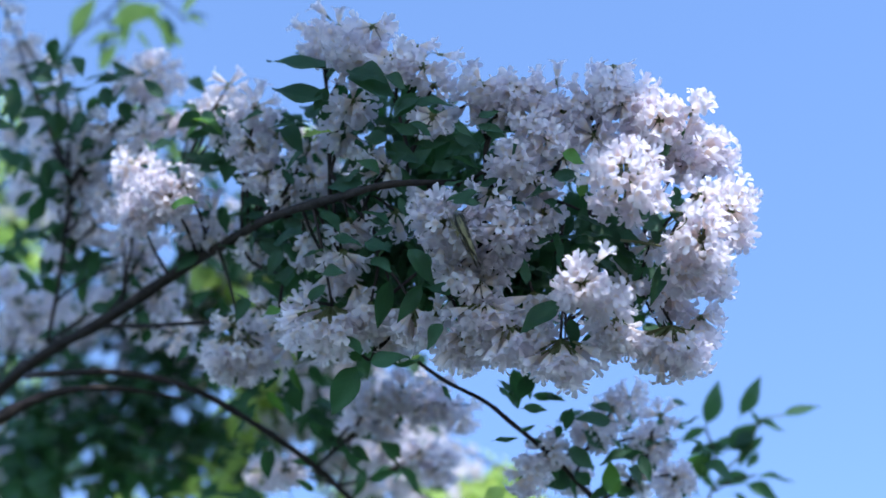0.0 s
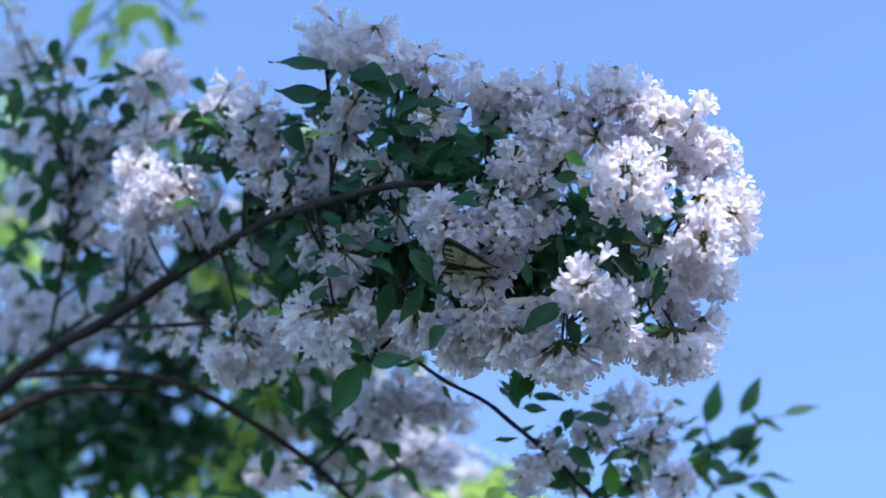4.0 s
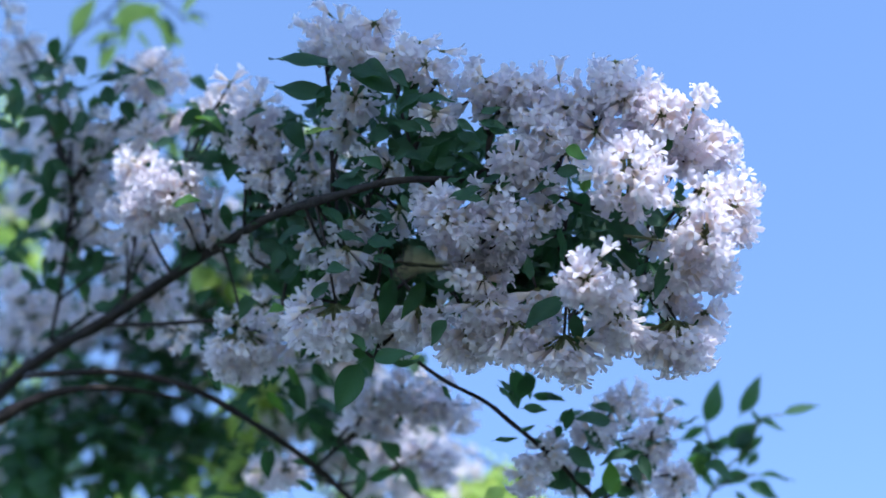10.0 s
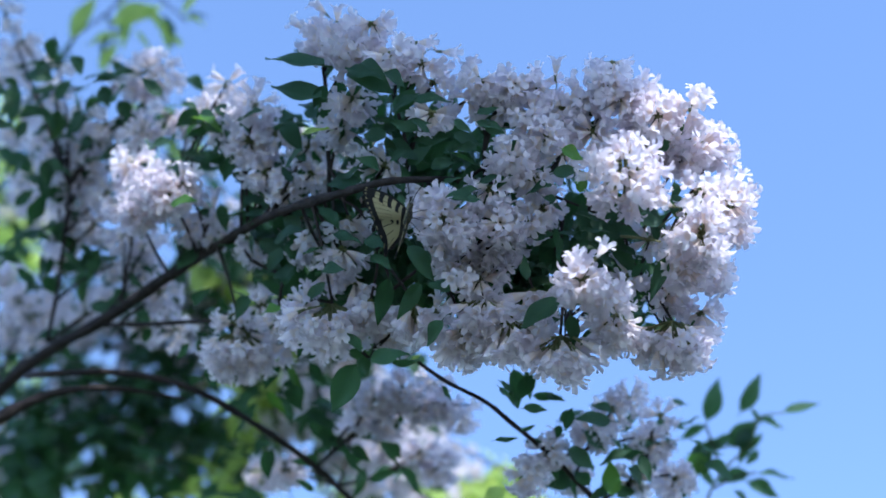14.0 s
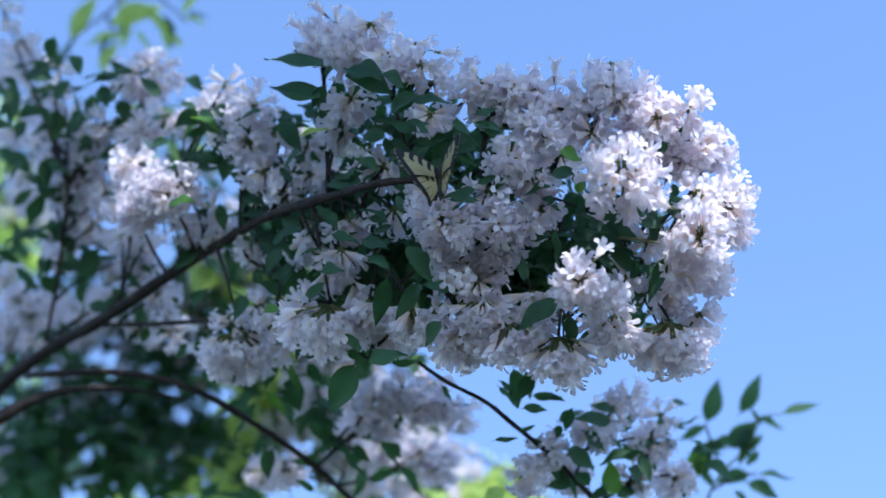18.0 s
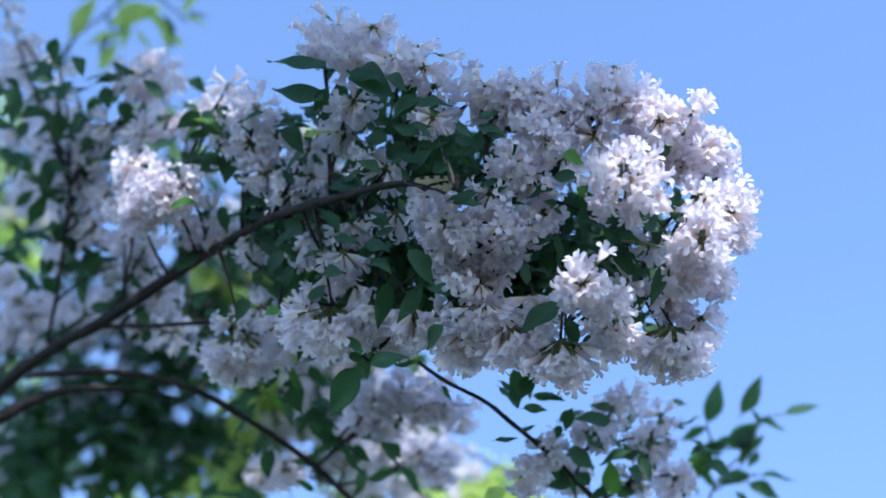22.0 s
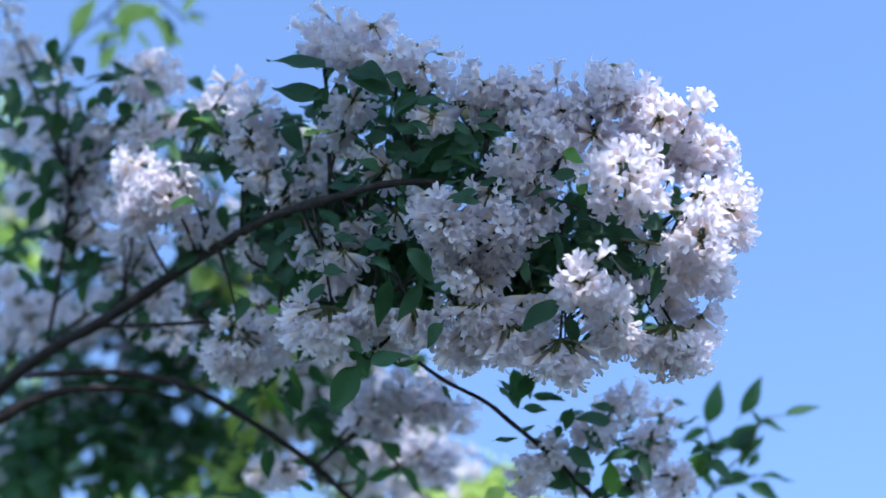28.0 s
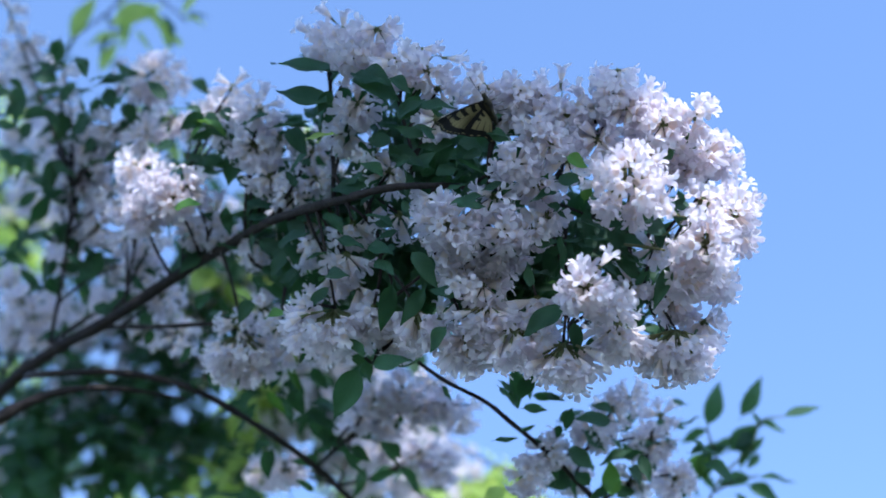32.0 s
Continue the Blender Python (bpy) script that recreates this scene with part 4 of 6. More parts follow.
# a second limb that droops below the bough
LIMB = Branch("flowering_branch", (-0.547, 1.528, 2.603), "drooping grey-brown limb with blurred flowers and leaves", "flowering branch", 13, "flowering branches of the shrub")
LIMB.stem((0.024, -0.080, 0.010, 0.0085), (0.097, -0.080, 0.065, 0.0072), (0.141, -0.075, 0.090, 0.0050), (0.180, -0.070, 0.100, 0.0036), (0.231, -0.070, 0.100, 0.0024), (0.292, -0.070, 0.090, 0.0012))
LIMB.stem((0.418, -0.030, 0.018, 0.0020), (0.464, -0.040, 0.057, 0.0017), (0.522, -0.060, 0.081, 0.0013), (0.572, -0.080, 0.086, 0.0010), name="twig", sides=6)
LIMB.stem((0.438, 0.020, -0.009, 0.0020), (0.497, 0.020, 0.009, 0.0015), (0.556, 0.020, 0.027, 0.0010), name="twig", sides=6)
LIMB.stem((0.106, 0.040, 0.105, 0.0036), (0.141, -0.060, 0.114, 0.0035), (0.220, -0.080, 0.118, 0.0033), (0.292, -0.080, 0.104, 0.0032), (0.360, -0.080, 0.067, 0.0030), (0.421, -0.080, 0.024, 0.0029), (0.466, -0.080, -0.018, 0.0027))
LIMB.cluster((0.482, -0.070, 0.091), 0.023, dense=0.7, droop=0.5)
LIMB.cluster((0.507, -0.080, 0.101), 0.021, dense=0.7, droop=0.5)
LIMB.cluster((0.525, -0.060, 0.081), 0.019, dense=0.7, droop=0.5)
LIMB.cluster((0.550, -0.060, 0.085), 0.019, dense=0.7, droop=0.5)
LIMB.cluster((0.566, -0.040, 0.070), 0.015, dense=0.7, droop=0.5)
LIMB.cluster((0.465, -0.040, 0.072), 0.017, dense=0.7, droop=0.5)
LIMB.cluster((0.493, -0.040, 0.066), 0.016, dense=0.7, droop=0.5)
LIMB.cluster((0.536, -0.040, 0.103), 0.015, dense=0.7, droop=0.5)
LIMB.cluster((0.382, 0.020, 0.013), 0.026, dense=0.7, droop=0.5)
LIMB.cluster((0.357, 0.060, 0.002), 0.021, dense=0.7, droop=0.5)
LIMB.cluster((0.545, 0.020, 0.013), 0.024, dense=0.7, droop=0.5)
LIMB.cluster((0.524, 0.020, 0.028), 0.020, dense=0.7, droop=0.5)
LIMB.cluster((0.447, 0.080, 0.042), 0.021, dense=0.7, droop=0.5)
LIMB.leaf((0.411, -0.105, 0.085), (0.446, -0.110, 0.063), 0.80)
LIMB.leaf((0.427, -0.105, 0.068), (0.437, -0.110, 0.041), 0.80)
LIMB.leaf((0.443, -0.105, 0.050), (0.473, -0.110, 0.015), 0.60)
LIMB.leaf((0.455, -0.105, 0.048), (0.477, -0.110, 0.034), 0.90)
LIMB.leaf((0.485, -0.105, 0.054), (0.505, -0.110, 0.032), 0.80)
LIMB.leaf((0.502, -0.105, 0.028), (0.529, -0.110, 0.003), 0.70)
LIMB.leaf((0.473, -0.105, 0.013), (0.503, -0.110, 0.025), 0.80)
LIMB.leaf((0.380, -0.105, 0.048), (0.376, -0.110, 0.017), 0.70)
LIMB.leaf((0.394, -0.105, 0.131), (0.411, -0.110, 0.091), 0.60, half_lit=True)
LIMB.leaf((0.373, -0.105, 0.103), (0.394, -0.110, 0.077), 0.70, half_lit=True)
LIMB.leaf((0.423, -0.105, 0.003), (0.402, -0.110, 0.015), 0.80)
LIMB.leaf((0.412, -0.100, 0.082), (0.444, -0.100, 0.046), 1.10)
LIMB.leaf((0.423, -0.100, 0.079), (0.400, -0.100, 0.071), 1.00)
LIMB.leaf((0.389, -0.100, 0.102), (0.406, -0.100, 0.118), 1.00)
LIMB.leaf((0.495, -0.100, 0.052), (0.507, -0.100, 0.034), 1.00)
LIMB.leaf((0.445, -0.100, 0.057), (0.423, -0.100, 0.041), 1.00)
LIMB.leaf((0.467, -0.100, 0.046), (0.456, -0.100, 0.024), 1.00)
LIMB.leaf((0.373, -0.100, 0.046), (0.376, -0.100, 0.013), 0.90)
LIMB.leaf((0.395, -0.100, 0.118), (0.412, -0.100, 0.085), 1.00)
LIMB.leaf((0.345, -0.100, 0.124), (0.334, -0.100, 0.151), 1.00)
LIMB.leaf((0.378, -0.100, 0.129), (0.373, -0.100, 0.102), 1.00)
LIMB.scatter((0.320, -0.080, 0.061), (0.448, 0.040, 0.120), 16)
LIMB.scatter((0.421, -0.080, -0.001), (0.532, 0.070, 0.058), 4)
# a leafy sprig against the sky
SPRIG_BUSH = Branch("leafy_sprig", (0.268, 1.629, 2.565), "slender sprig of smooth green oval leaves", "leafy sprig", 14)
SPRIG_BUSH.stem((0.182, -1.647, -2.009, 0.0045), (0.130, -0.886, -1.085, 0.0040), (0.000, 0.000, 0.000, 0.0030))
SPRIG_BUSH.stem((0.000, 0.000, 0.000, 0.0016), (0.012, 0.000, 0.060, 0.0014), (0.030, 0.000, 0.096, 0.0012), (0.060, 0.000, 0.126, 0.0011), (0.069, 0.000, 0.153, 0.0009), (0.096, 0.000, 0.159, 0.0007), mat=STALK)
SPRIG_BUSH.stem((0.030, 0.000, 0.096, 0.0015), (0.019, 0.000, 0.126, 0.0012), (0.012, 0.000, 0.147, 0.0010), name="twig", sides=6)
SPRIG_BUSH.stem((0.021, 0.000, 0.078, 0.0015), (0.042, 0.000, 0.090, 0.0012), (0.066, 0.000, 0.095, 0.0010), name="twig", sides=6)
SPRIG_BUSH.leaf((0.012, 0.000, 0.145), (0.028, 0.000, 0.195), 1.09, meshes=SLIM_MESH)
SPRIG_BUSH.leaf((0.015, 0.000, 0.147), (-0.016, 0.000, 0.131), 0.95, meshes=SLIM_MESH)
SPRIG_BUSH.leaf((0.047, 0.000, 0.155), (0.073, 0.000, 0.200), 0.95, meshes=SLIM_MESH)
SPRIG_BUSH.leaf((0.066, 0.000, 0.155), (0.097, 0.000, 0.143), 0.95, meshes=SLIM_MESH)
SPRIG_BUSH.leaf((0.091, 0.000, 0.158), (0.134, 0.000, 0.169), 1.14, meshes=SLIM_MESH)
SPRIG_BUSH.leaf((0.033, 0.000, 0.120), (0.069, 0.000, 0.151), 1.52, meshes=SLIM_MESH)
SPRIG_BUSH.leaf((-0.001, 0.000, 0.087), (0.019, 0.000, 0.129), 1.42, meshes=SLIM_MESH)
SPRIG_BUSH.leaf((0.036, 0.000, 0.123), (0.005, 0.000, 0.126), 1.23, meshes=SLIM_MESH)
SPRIG_BUSH.leaf((0.069, 0.000, 0.120), (0.039, 0.000, 0.125), 1.14, meshes=SLIM_MESH)
SPRIG_BUSH.leaf((0.063, 0.000, 0.095), (0.023, 0.000, 0.089), 1.23, meshes=SLIM_MESH)
SPRIG_BUSH.leaf((0.065, 0.000, 0.095), (0.107, 0.000, 0.091), 0.85, meshes=SLIM_MESH)
SPRIG_BUSH.leaf((0.053, 0.000, 0.087), (0.093, 0.000, 0.072), 1.14, meshes=SLIM_MESH)
SPRIG_BUSH.leaf((0.060, 0.000, 0.138), (0.048, 0.000, 0.102), 0.95, meshes=SLIM_MESH)
SPRIG_BUSH.leaf((0.006, 0.000, 0.072), (-0.009, 0.000, 0.090), 1.14, meshes=SLIM_MESH)
SPRIG_BUSH.leaf((0.042, 0.000, 0.078), (0.060, 0.000, 0.060), 1.14, meshes=SLIM_MESH)
SPRIG_BUSH.leaf((0.024, 0.000, 0.102), (-0.003, 0.000, 0.111), 1.23, meshes=SLIM_MESH)
SPRIG_BUSH.leaf((0.019, 0.000, 0.120), (0.042, 0.000, 0.138), 1.23, meshes=SLIM_MESH)
SPRIG_BUSH.leaf((0.003, 0.000, 0.102), (0.024, 0.000, 0.078), 1.33, meshes=SLIM_MESH)
SPRIG_BUSH.leaf((0.060, 0.000, 0.120), (0.072, 0.000, 0.138), 1.14, meshes=SLIM_MESH)
SPRIG_BUSH.leaf((0.072, 0.000, 0.144), (0.060, 0.000, 0.165), 1.04, meshes=SLIM_MESH)
SPRIG_BUSH.leaf((0.005, 0.000, 0.123), (-0.006, -0.006, 0.084), 1.10, half_lit=True)
SPRIG_BUSH.leaf((0.015, 0.000, 0.120), (0.010, -0.006, 0.090), 1.02, half_lit=True)
SPRIG_BUSH.leaf((0.063, 0.000, 0.144), (0.041, -0.006, 0.124), 1.10, half_lit=False)
SPRIG_BUSH.leaf((0.069, 0.000, 0.120), (0.054, -0.006, 0.103), 1.02, half_lit=False)
# a sunlit tree branch behind
TREE_BRANCH = Branch("leafy_branch", (-0.509, 1.313, 3.395), "sunlit yellow-green leafy tree branch, out of focus", "leafy branch", 15)
TREE_BRANCH.stem((-1.391, -0.754, -3.957, 0.0298), (-0.903, -0.417, -2.133, 0.0219), (-0.373, -0.050, 0.051, 0.0166), (0.012, -0.050, -0.011, 0.0035))
TREE_BRANCH.stem((0.012, -0.050, -0.011, 0.0020), (0.108, -0.050, -0.107, 0.0018), (0.135, -0.050, -0.162, 0.0016), (0.101, -0.050, -0.205, 0.0014), (0.063, -0.050, -0.234, 0.0012), (0.044, -0.050, -0.271, 0.0010))
TREE_BRANCH.stem((0.135, -0.050, -0.162, 0.0015), (0.176, -0.050, -0.197, 0.0012), (0.197, -0.050, -0.217, 0.0010), name="twig", sides=6)
TREE_BRANCH.stem((0.101, -0.050, -0.205, 0.0010), (0.108, -0.050, -0.231, 0.0009), (0.104, -0.050, -0.252, 0.0007), name="twig", sides=6)
# bright leaves first, their sunlight painted into the colour
TREE_BRANCH.leaf((0.054, -0.050, -0.243), (0.084, -0.050, -0.182), 0.85, lit=True, meshes=LIT_SLIM)
TREE_BRANCH.leaf((0.073, -0.050, -0.245), (0.128, -0.050, -0.225), 0.92, lit=True, meshes=LIT_SLIM)
TREE_BRANCH.leaf((0.099, -0.050, -0.221), (0.165, -0.050, -0.192), 1.04, lit=True, meshes=LIT_SLIM)
TREE_BRANCH.leaf((0.090, -0.050, -0.280), (0.112, -0.050, -0.238), 1.04, lit=True, meshes=LIT_SLIM)
TREE_BRANCH.leaf((0.132, -0.050, -0.223), (0.157, -0.050, -0.256), 0.73, lit=True, meshes=LIT_SLIM)
TREE_BRANCH.leaf((0.176, -0.050, -0.232), (0.194, -0.050, -0.246), 1.34, lit=True, meshes=LIT_SLIM)
TREE_BRANCH.leaf((0.189, -0.050, -0.209), (0.213, -0.050, -0.179), 0.97, lit=True, meshes=LIT_SLIM)
TREE_BRANCH.leaf((0.190, -0.050, -0.210), (0.222, -0.050, -0.216), 0.73, lit=True, meshes=LIT_SLIM)
TREE_BRANCH.leaf((0.166, -0.050, -0.210), (0.176, -0.050, -0.253), 0.73, lit=True, meshes=LIT_SLIM)
TREE_BRANCH.leaf((0.142, -0.050, -0.197), (0.178, -0.050, -0.230), 0.73, lit=True, meshes=LIT_SLIM)
TREE_BRANCH.leaf((0.111, -0.050, -0.202), (0.139, -0.050, -0.169), 0.85, lit=True, meshes=LIT_SLIM)
TREE_BRANCH.leaf((0.156, -0.050, -0.183), (0.197, -0.050, -0.162), 0.85, lit=True, meshes=LIT_SLIM)
TREE_BRANCH.leaf((0.197, -0.050, -0.190), (0.238, -0.050, -0.155), 0.85, lit=True, meshes=LIT_SLIM)
TREE_BRANCH.leaf((0.073, -0.050, -0.169), (0.094, -0.050, -0.121), 0.97, lit=True, meshes=LIT_SLIM)
TREE_BRANCH.leaf((0.142, -0.050, -0.155), (0.176, -0.050, -0.107), 0.97, lit=True, meshes=LIT_SLIM)
TREE_BRANCH.leaf((0.128, -0.050, -0.203), (0.118, -0.050, -0.252), 0.73, lit=True, meshes=LIT_SLIM)
TREE_BRANCH.leaf((0.048, -0.020, -0.234), (0.078, -0.020, -0.182), 0.60, meshes=SLIM_MESH)
TREE_BRANCH.leaf((0.071, -0.020, -0.240), (0.116, -0.020, -0.222), 0.60, meshes=SLIM_MESH)
TREE_BRANCH.leaf((0.165, -0.020, -0.199), (0.179, -0.020, -0.245), 0.70, meshes=SLIM_MESH)
TREE_BRANCH.leaf((0.189, -0.020, -0.203), (0.222, -0.020, -0.206), 0.60, meshes=SLIM_MESH)
TREE_BRANCH.leaf((0.039, -0.020, -0.264), (0.053, -0.020, -0.229), 0.50, meshes=SLIM_MESH)
TREE_BRANCH.leaf((0.036, -0.020, -0.266), (0.029, -0.020, -0.234), 0.70, meshes=SLIM_MESH)
TREE_BRANCH.leaf((0.102, -0.020, -0.220), (0.081, -0.020, -0.261), 0.60, meshes=SLIM_MESH)
TREE_BRANCH.leaf((0.088, -0.020, -0.206), (0.126, -0.020, -0.229), 0.60, meshes=SLIM_MESH)
TREE_BRANCH.leaf((0.113, -0.020, -0.252), (0.095, -0.020, -0.276), 0.60, meshes=SLIM_MESH)


# ---- the shrub behind ----
def shrub_behind():
    """Stems from the ground and a crown of leaves and trusses, some way behind the bough."""
    foot = Vector((-0.62, 1.95, 0.0))
    ob = tagged(new("flowering_shrub"), "tall flowering shrub with dense green leaves and pale pink trusses", "shrub")
    ob.matrix_basis = Matrix.Translation(foot)
    turn = Matrix.Translation(EYE - foot) @ pose(0, 0, 0, TILT)
    rng = random.Random(31)
    for i, (dx, dy, tip) in enumerate(((0.0, 0.0, BOUGH.base.translation), (0.10, 0.05, LIMB.base.translation), (-0.1, 0.12, Vector((-0.75, 2.0, 3.1))), (0.12, 0.2, Vector((-0.35, 2.15, 2.95))), (0.3, 0.25, Vector((0.1, 2.15, 2.5))))):
        a = Vector((dx, dy, -0.03))
        b = tip - foot
        mid = a.lerp(b, 0.5) + Vector((-0.08 * (i % 2), 0.06, 0.12))
        line = smooth_line([(*a, 0.018), (*mid, 0.014), (*b, 0.0085)], 10)
        part("stem", tube_mesh("stem", line, BARK, 9, 0.12, i), ob)
    near = lambda s: max(-1.9 * s, min(1.9 * s, rng.gauss(0, s)))
    for x, y, z, rx, rz, leaves, trusses, lit in CLUMPS:
        heap, bloom = Heap(), Heap()
        c = Vector((x, y, z))
        deep = 0.09 if y > 1.9 else 0.02
        for k in range(leaves):
            p = c + Vector((near(rx * 0.5), rng.gauss(0, deep), near(rz * 0.5)))
            way = Vector((rng.uniform(-1, 1), rng.uniform(-1, 1), rng.uniform(-1.1, 0.5)))
            n = rng.uniform(0.03, 0.058) * (1.0 if deep > 0.05 else 0.75)
            heap.add(LEAVES[rng.randrange(4)], turn @ aim(p, way, (rng.uniform(-0.6, 0.6), -0.3, 0.8), rng.uniform(-0.5, 0.5), (n, n, n)))
        for k in range(trusses):
            p = c + Vector((rng.gauss(0, rx * 0.45), rng.gauss(-0.02, 0.05), rng.gauss(0, rz * 0.45)))
            for j in range(22):
                way = Vector((rng.gauss(0, 1), rng.gauss(-0.3, 1), rng.gauss(-0.2, 1))).normalized()
                bloom.add(FLOWERS[rng.randrange(7)], turn @ aim_z(p + way * 0.018, way, rng.uniform(0, 6), rng.uniform(0.9, 1.2)))
        if leaves:
            # flagged clumps take the leaf colour that has sunlight put into it
            tagged(part("foliage", heap.mesh("foliage", [LIT if lit else LEAF]), ob), "dense green foliage" if not lit else "yellow-green foliage with sunlight put in its colour", kind="stuff")
        if trusses:
            tagged(part("blossoms", bloom.mesh("blossoms", FLOWER_MATS), ob), "pale pink trusses", kind="stuff")


CLUMPS = []
CLUMPS.append((-0.461, 2.285, -0.217, 0.138, 0.080, 320, 3, 0))
CLUMPS.append((-0.167, 2.160, -0.171, 0.055, 0.031, 20, 3, 0))
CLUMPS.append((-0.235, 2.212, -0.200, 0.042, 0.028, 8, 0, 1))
CLUMPS.append((-0.352, 2.285, -0.254, 0.087, 0.058, 105, 1, 0))
CLUMPS.append((-0.555, 2.410, -0.122, 0.084, 0.077, 80, 5, 0))
CLUMPS.append((-0.330, 2.285, -0.145, 0.094, 0.033, 96, 4, 0))
CLUMPS.append((-0.395, 2.325, -0.073, 0.133, 0.044, 60, 6, 0))
CLUMPS.append((-0.524, 2.410, 0.001, 0.092, 0.084, 20, 2, 0))
CLUMPS.append((-0.548, 2.285, 0.081, 0.044, 0.080, 14, 1, 0))
CLUMPS.append((-0.249, 2.212, -0.049, 0.070, 0.049, 45, 5, 0))
CLUMPS.append((-0.137, 2.212, -0.239, 0.063, 0.035, 16, 5, 0))
CLUMPS.append((-0.059, 2.212, -0.288, 0.063, 0.028, 19, 5, 0))
CLUMPS.append((-0.323, 2.240, -0.071, 0.050, 0.032, 12, 4, 0))
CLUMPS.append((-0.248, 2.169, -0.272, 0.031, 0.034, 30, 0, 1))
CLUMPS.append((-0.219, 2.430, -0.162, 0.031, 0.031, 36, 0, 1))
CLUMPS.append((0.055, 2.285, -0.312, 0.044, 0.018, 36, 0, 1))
CLUMPS.append((-0.493, 2.140, 0.178, 0.048, 0.075, 30, 4, 0))
CLUMPS.append((-0.207, 2.140, 0.007, 0.109, 0.061, 156, 8, 0))
CLUMPS.append((-0.091, 2.140, -0.081, 0.082, 0.048, 108, 8, 0))
CLUMPS.append((-0.626, 2.575, 0.001, 0.041, 0.033, 36, 0, 1))
CLUMPS.append((-0.578, 2.410, -0.298, 0.038, 0.038, 30, 6, 0))
CLUMPS.append((-0.626, 2.720, 0.122, 0.052, 0.043, 19, 0, 1))
CLUMPS.append((-0.652, 2.720, 0.010, 0.035, 0.035, 21, 0, 1))
CLUMPS.append((-0.297, 2.430, -0.022, 0.031, 0.031, 36, 0, 1))
CLUMPS.append((-0.008, 1.690, 0.089, 0.054, 0.024, 110, 0, 0))
CLUMPS.append((-0.081, 1.760, 0.006, 0.056, 0.056, 90, 0, 0))
CLUMPS.append((0.145, 1.650, 0.016, 0.058, 0.042, 150, 0, 0))
CLUMPS.append((0.061, 1.660, 0.069, 0.063, 0.032, 90, 0, 0))
CLUMPS.append((0.180, 1.640, -0.041, 0.042, 0.031, 70, 0, 0))
CLUMPS.append((-0.036, 1.650, -0.026, 0.047, 0.031, 90, 0, 0))
CLUMPS.append((-0.087, 1.660, -0.015, 0.037, 0.037, 50, 0, 0))
CLUMPS.append((0.040, 1.645, 0.006, 0.058, 0.031, 90, 0, 0))
CLUMPS.append((-0.029, 1.660, 0.011, 0.037, 0.026, 50, 0, 0))
CLUMPS.append((-0.023, 1.650, 0.119, 0.042, 0.018, 40, 0, 0))
CLUMPS.append((-0.066, 1.680, 0.054, 0.048, 0.024, 60, 0, 0))
CLUMPS.append((-0.056, 1.680, 0.134, 0.024, 0.019, 22, 0, 0))
CLUMPS.append((-0.120, 1.680, 0.113, 0.027, 0.032, 22, 0, 0))
CLUMPS.append((0.061, 1.640, -0.052, 0.047, 0.026, 50, 0, 0))
CLUMPS.append((-0.152, 1.680, 0.011, 0.048, 0.037, 50, 0, 0))
CLUMPS.append((-0.548, 2.720, -0.311, 0.173, 0.061, 84, 0, 0))
CLUMPS.append((-0.506, 2.325, 0.075, 0.104, 0.074, 25, 4, 0))
CLUMPS.append((-0.336, 2.325, 0.119, 0.111, 0.067, 50, 3, 0))
CLUMPS.append((-0.432, 2.325, -0.088, 0.148, 0.044, 48, 7, 0))
CLUMPS.append((-0.131, 2.240, -0.128, 0.100, 0.036, 60, 12, 0))
CLUMPS.append((-0.055, 2.067, -0.210, 0.066, 0.033, 19, 8, 0))
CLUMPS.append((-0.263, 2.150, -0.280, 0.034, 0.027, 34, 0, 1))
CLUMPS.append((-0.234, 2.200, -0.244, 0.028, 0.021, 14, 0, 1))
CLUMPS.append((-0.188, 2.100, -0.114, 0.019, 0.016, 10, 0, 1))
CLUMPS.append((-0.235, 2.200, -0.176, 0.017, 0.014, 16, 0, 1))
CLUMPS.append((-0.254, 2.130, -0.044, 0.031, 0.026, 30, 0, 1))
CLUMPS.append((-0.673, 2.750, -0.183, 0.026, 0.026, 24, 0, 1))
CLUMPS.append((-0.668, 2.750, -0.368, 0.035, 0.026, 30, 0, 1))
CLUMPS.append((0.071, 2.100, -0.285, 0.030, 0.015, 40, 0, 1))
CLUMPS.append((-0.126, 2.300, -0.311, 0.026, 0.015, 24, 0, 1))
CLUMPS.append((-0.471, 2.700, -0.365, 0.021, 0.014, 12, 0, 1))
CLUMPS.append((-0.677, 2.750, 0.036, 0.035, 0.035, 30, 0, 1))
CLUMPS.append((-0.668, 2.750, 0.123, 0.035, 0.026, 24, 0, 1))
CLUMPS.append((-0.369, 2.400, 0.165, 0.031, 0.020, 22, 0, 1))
CLUMPS.append((-0.215, 2.150, -0.225, 0.027, 0.021, 20, 2, 0))
CLUMPS.append((0.077, 1.660, -0.021, 0.032, 0.024, 80, 0, 0))
CLUMPS.append((-0.646, 2.750, 0.060, 0.031, 0.023, 0, 4, 0))
CLUMPS.append((-0.675, 2.750, -0.314, 0.019, 0.026, 0, 2, 0))
CLUMPS.append((-0.012, 2.300, -0.237, 0.022, 0.012, 0, 2, 0))
CLUMPS.append((0.020, 2.300, -0.290, 0.018, 0.026, 4, 3, 0))
CLUMPS.append((-0.162, 2.250, 0.150, 0.007, 0.004, 5, 0, 1))
CLUMPS.append((-0.636, 2.800, 0.099, 0.045, 0.036, 20, 0, 1))
CLUMPS.append((-0.680, 2.800, 0.215, 0.036, 0.036, 16, 0, 1))
CLUMPS.append((-0.281, 2.300, -0.029, 0.012, 0.007, 0, 2, 0))
CLUMPS.append((-0.307, 2.200, -0.052, 0.028, 0.014, 4, 3, 0))
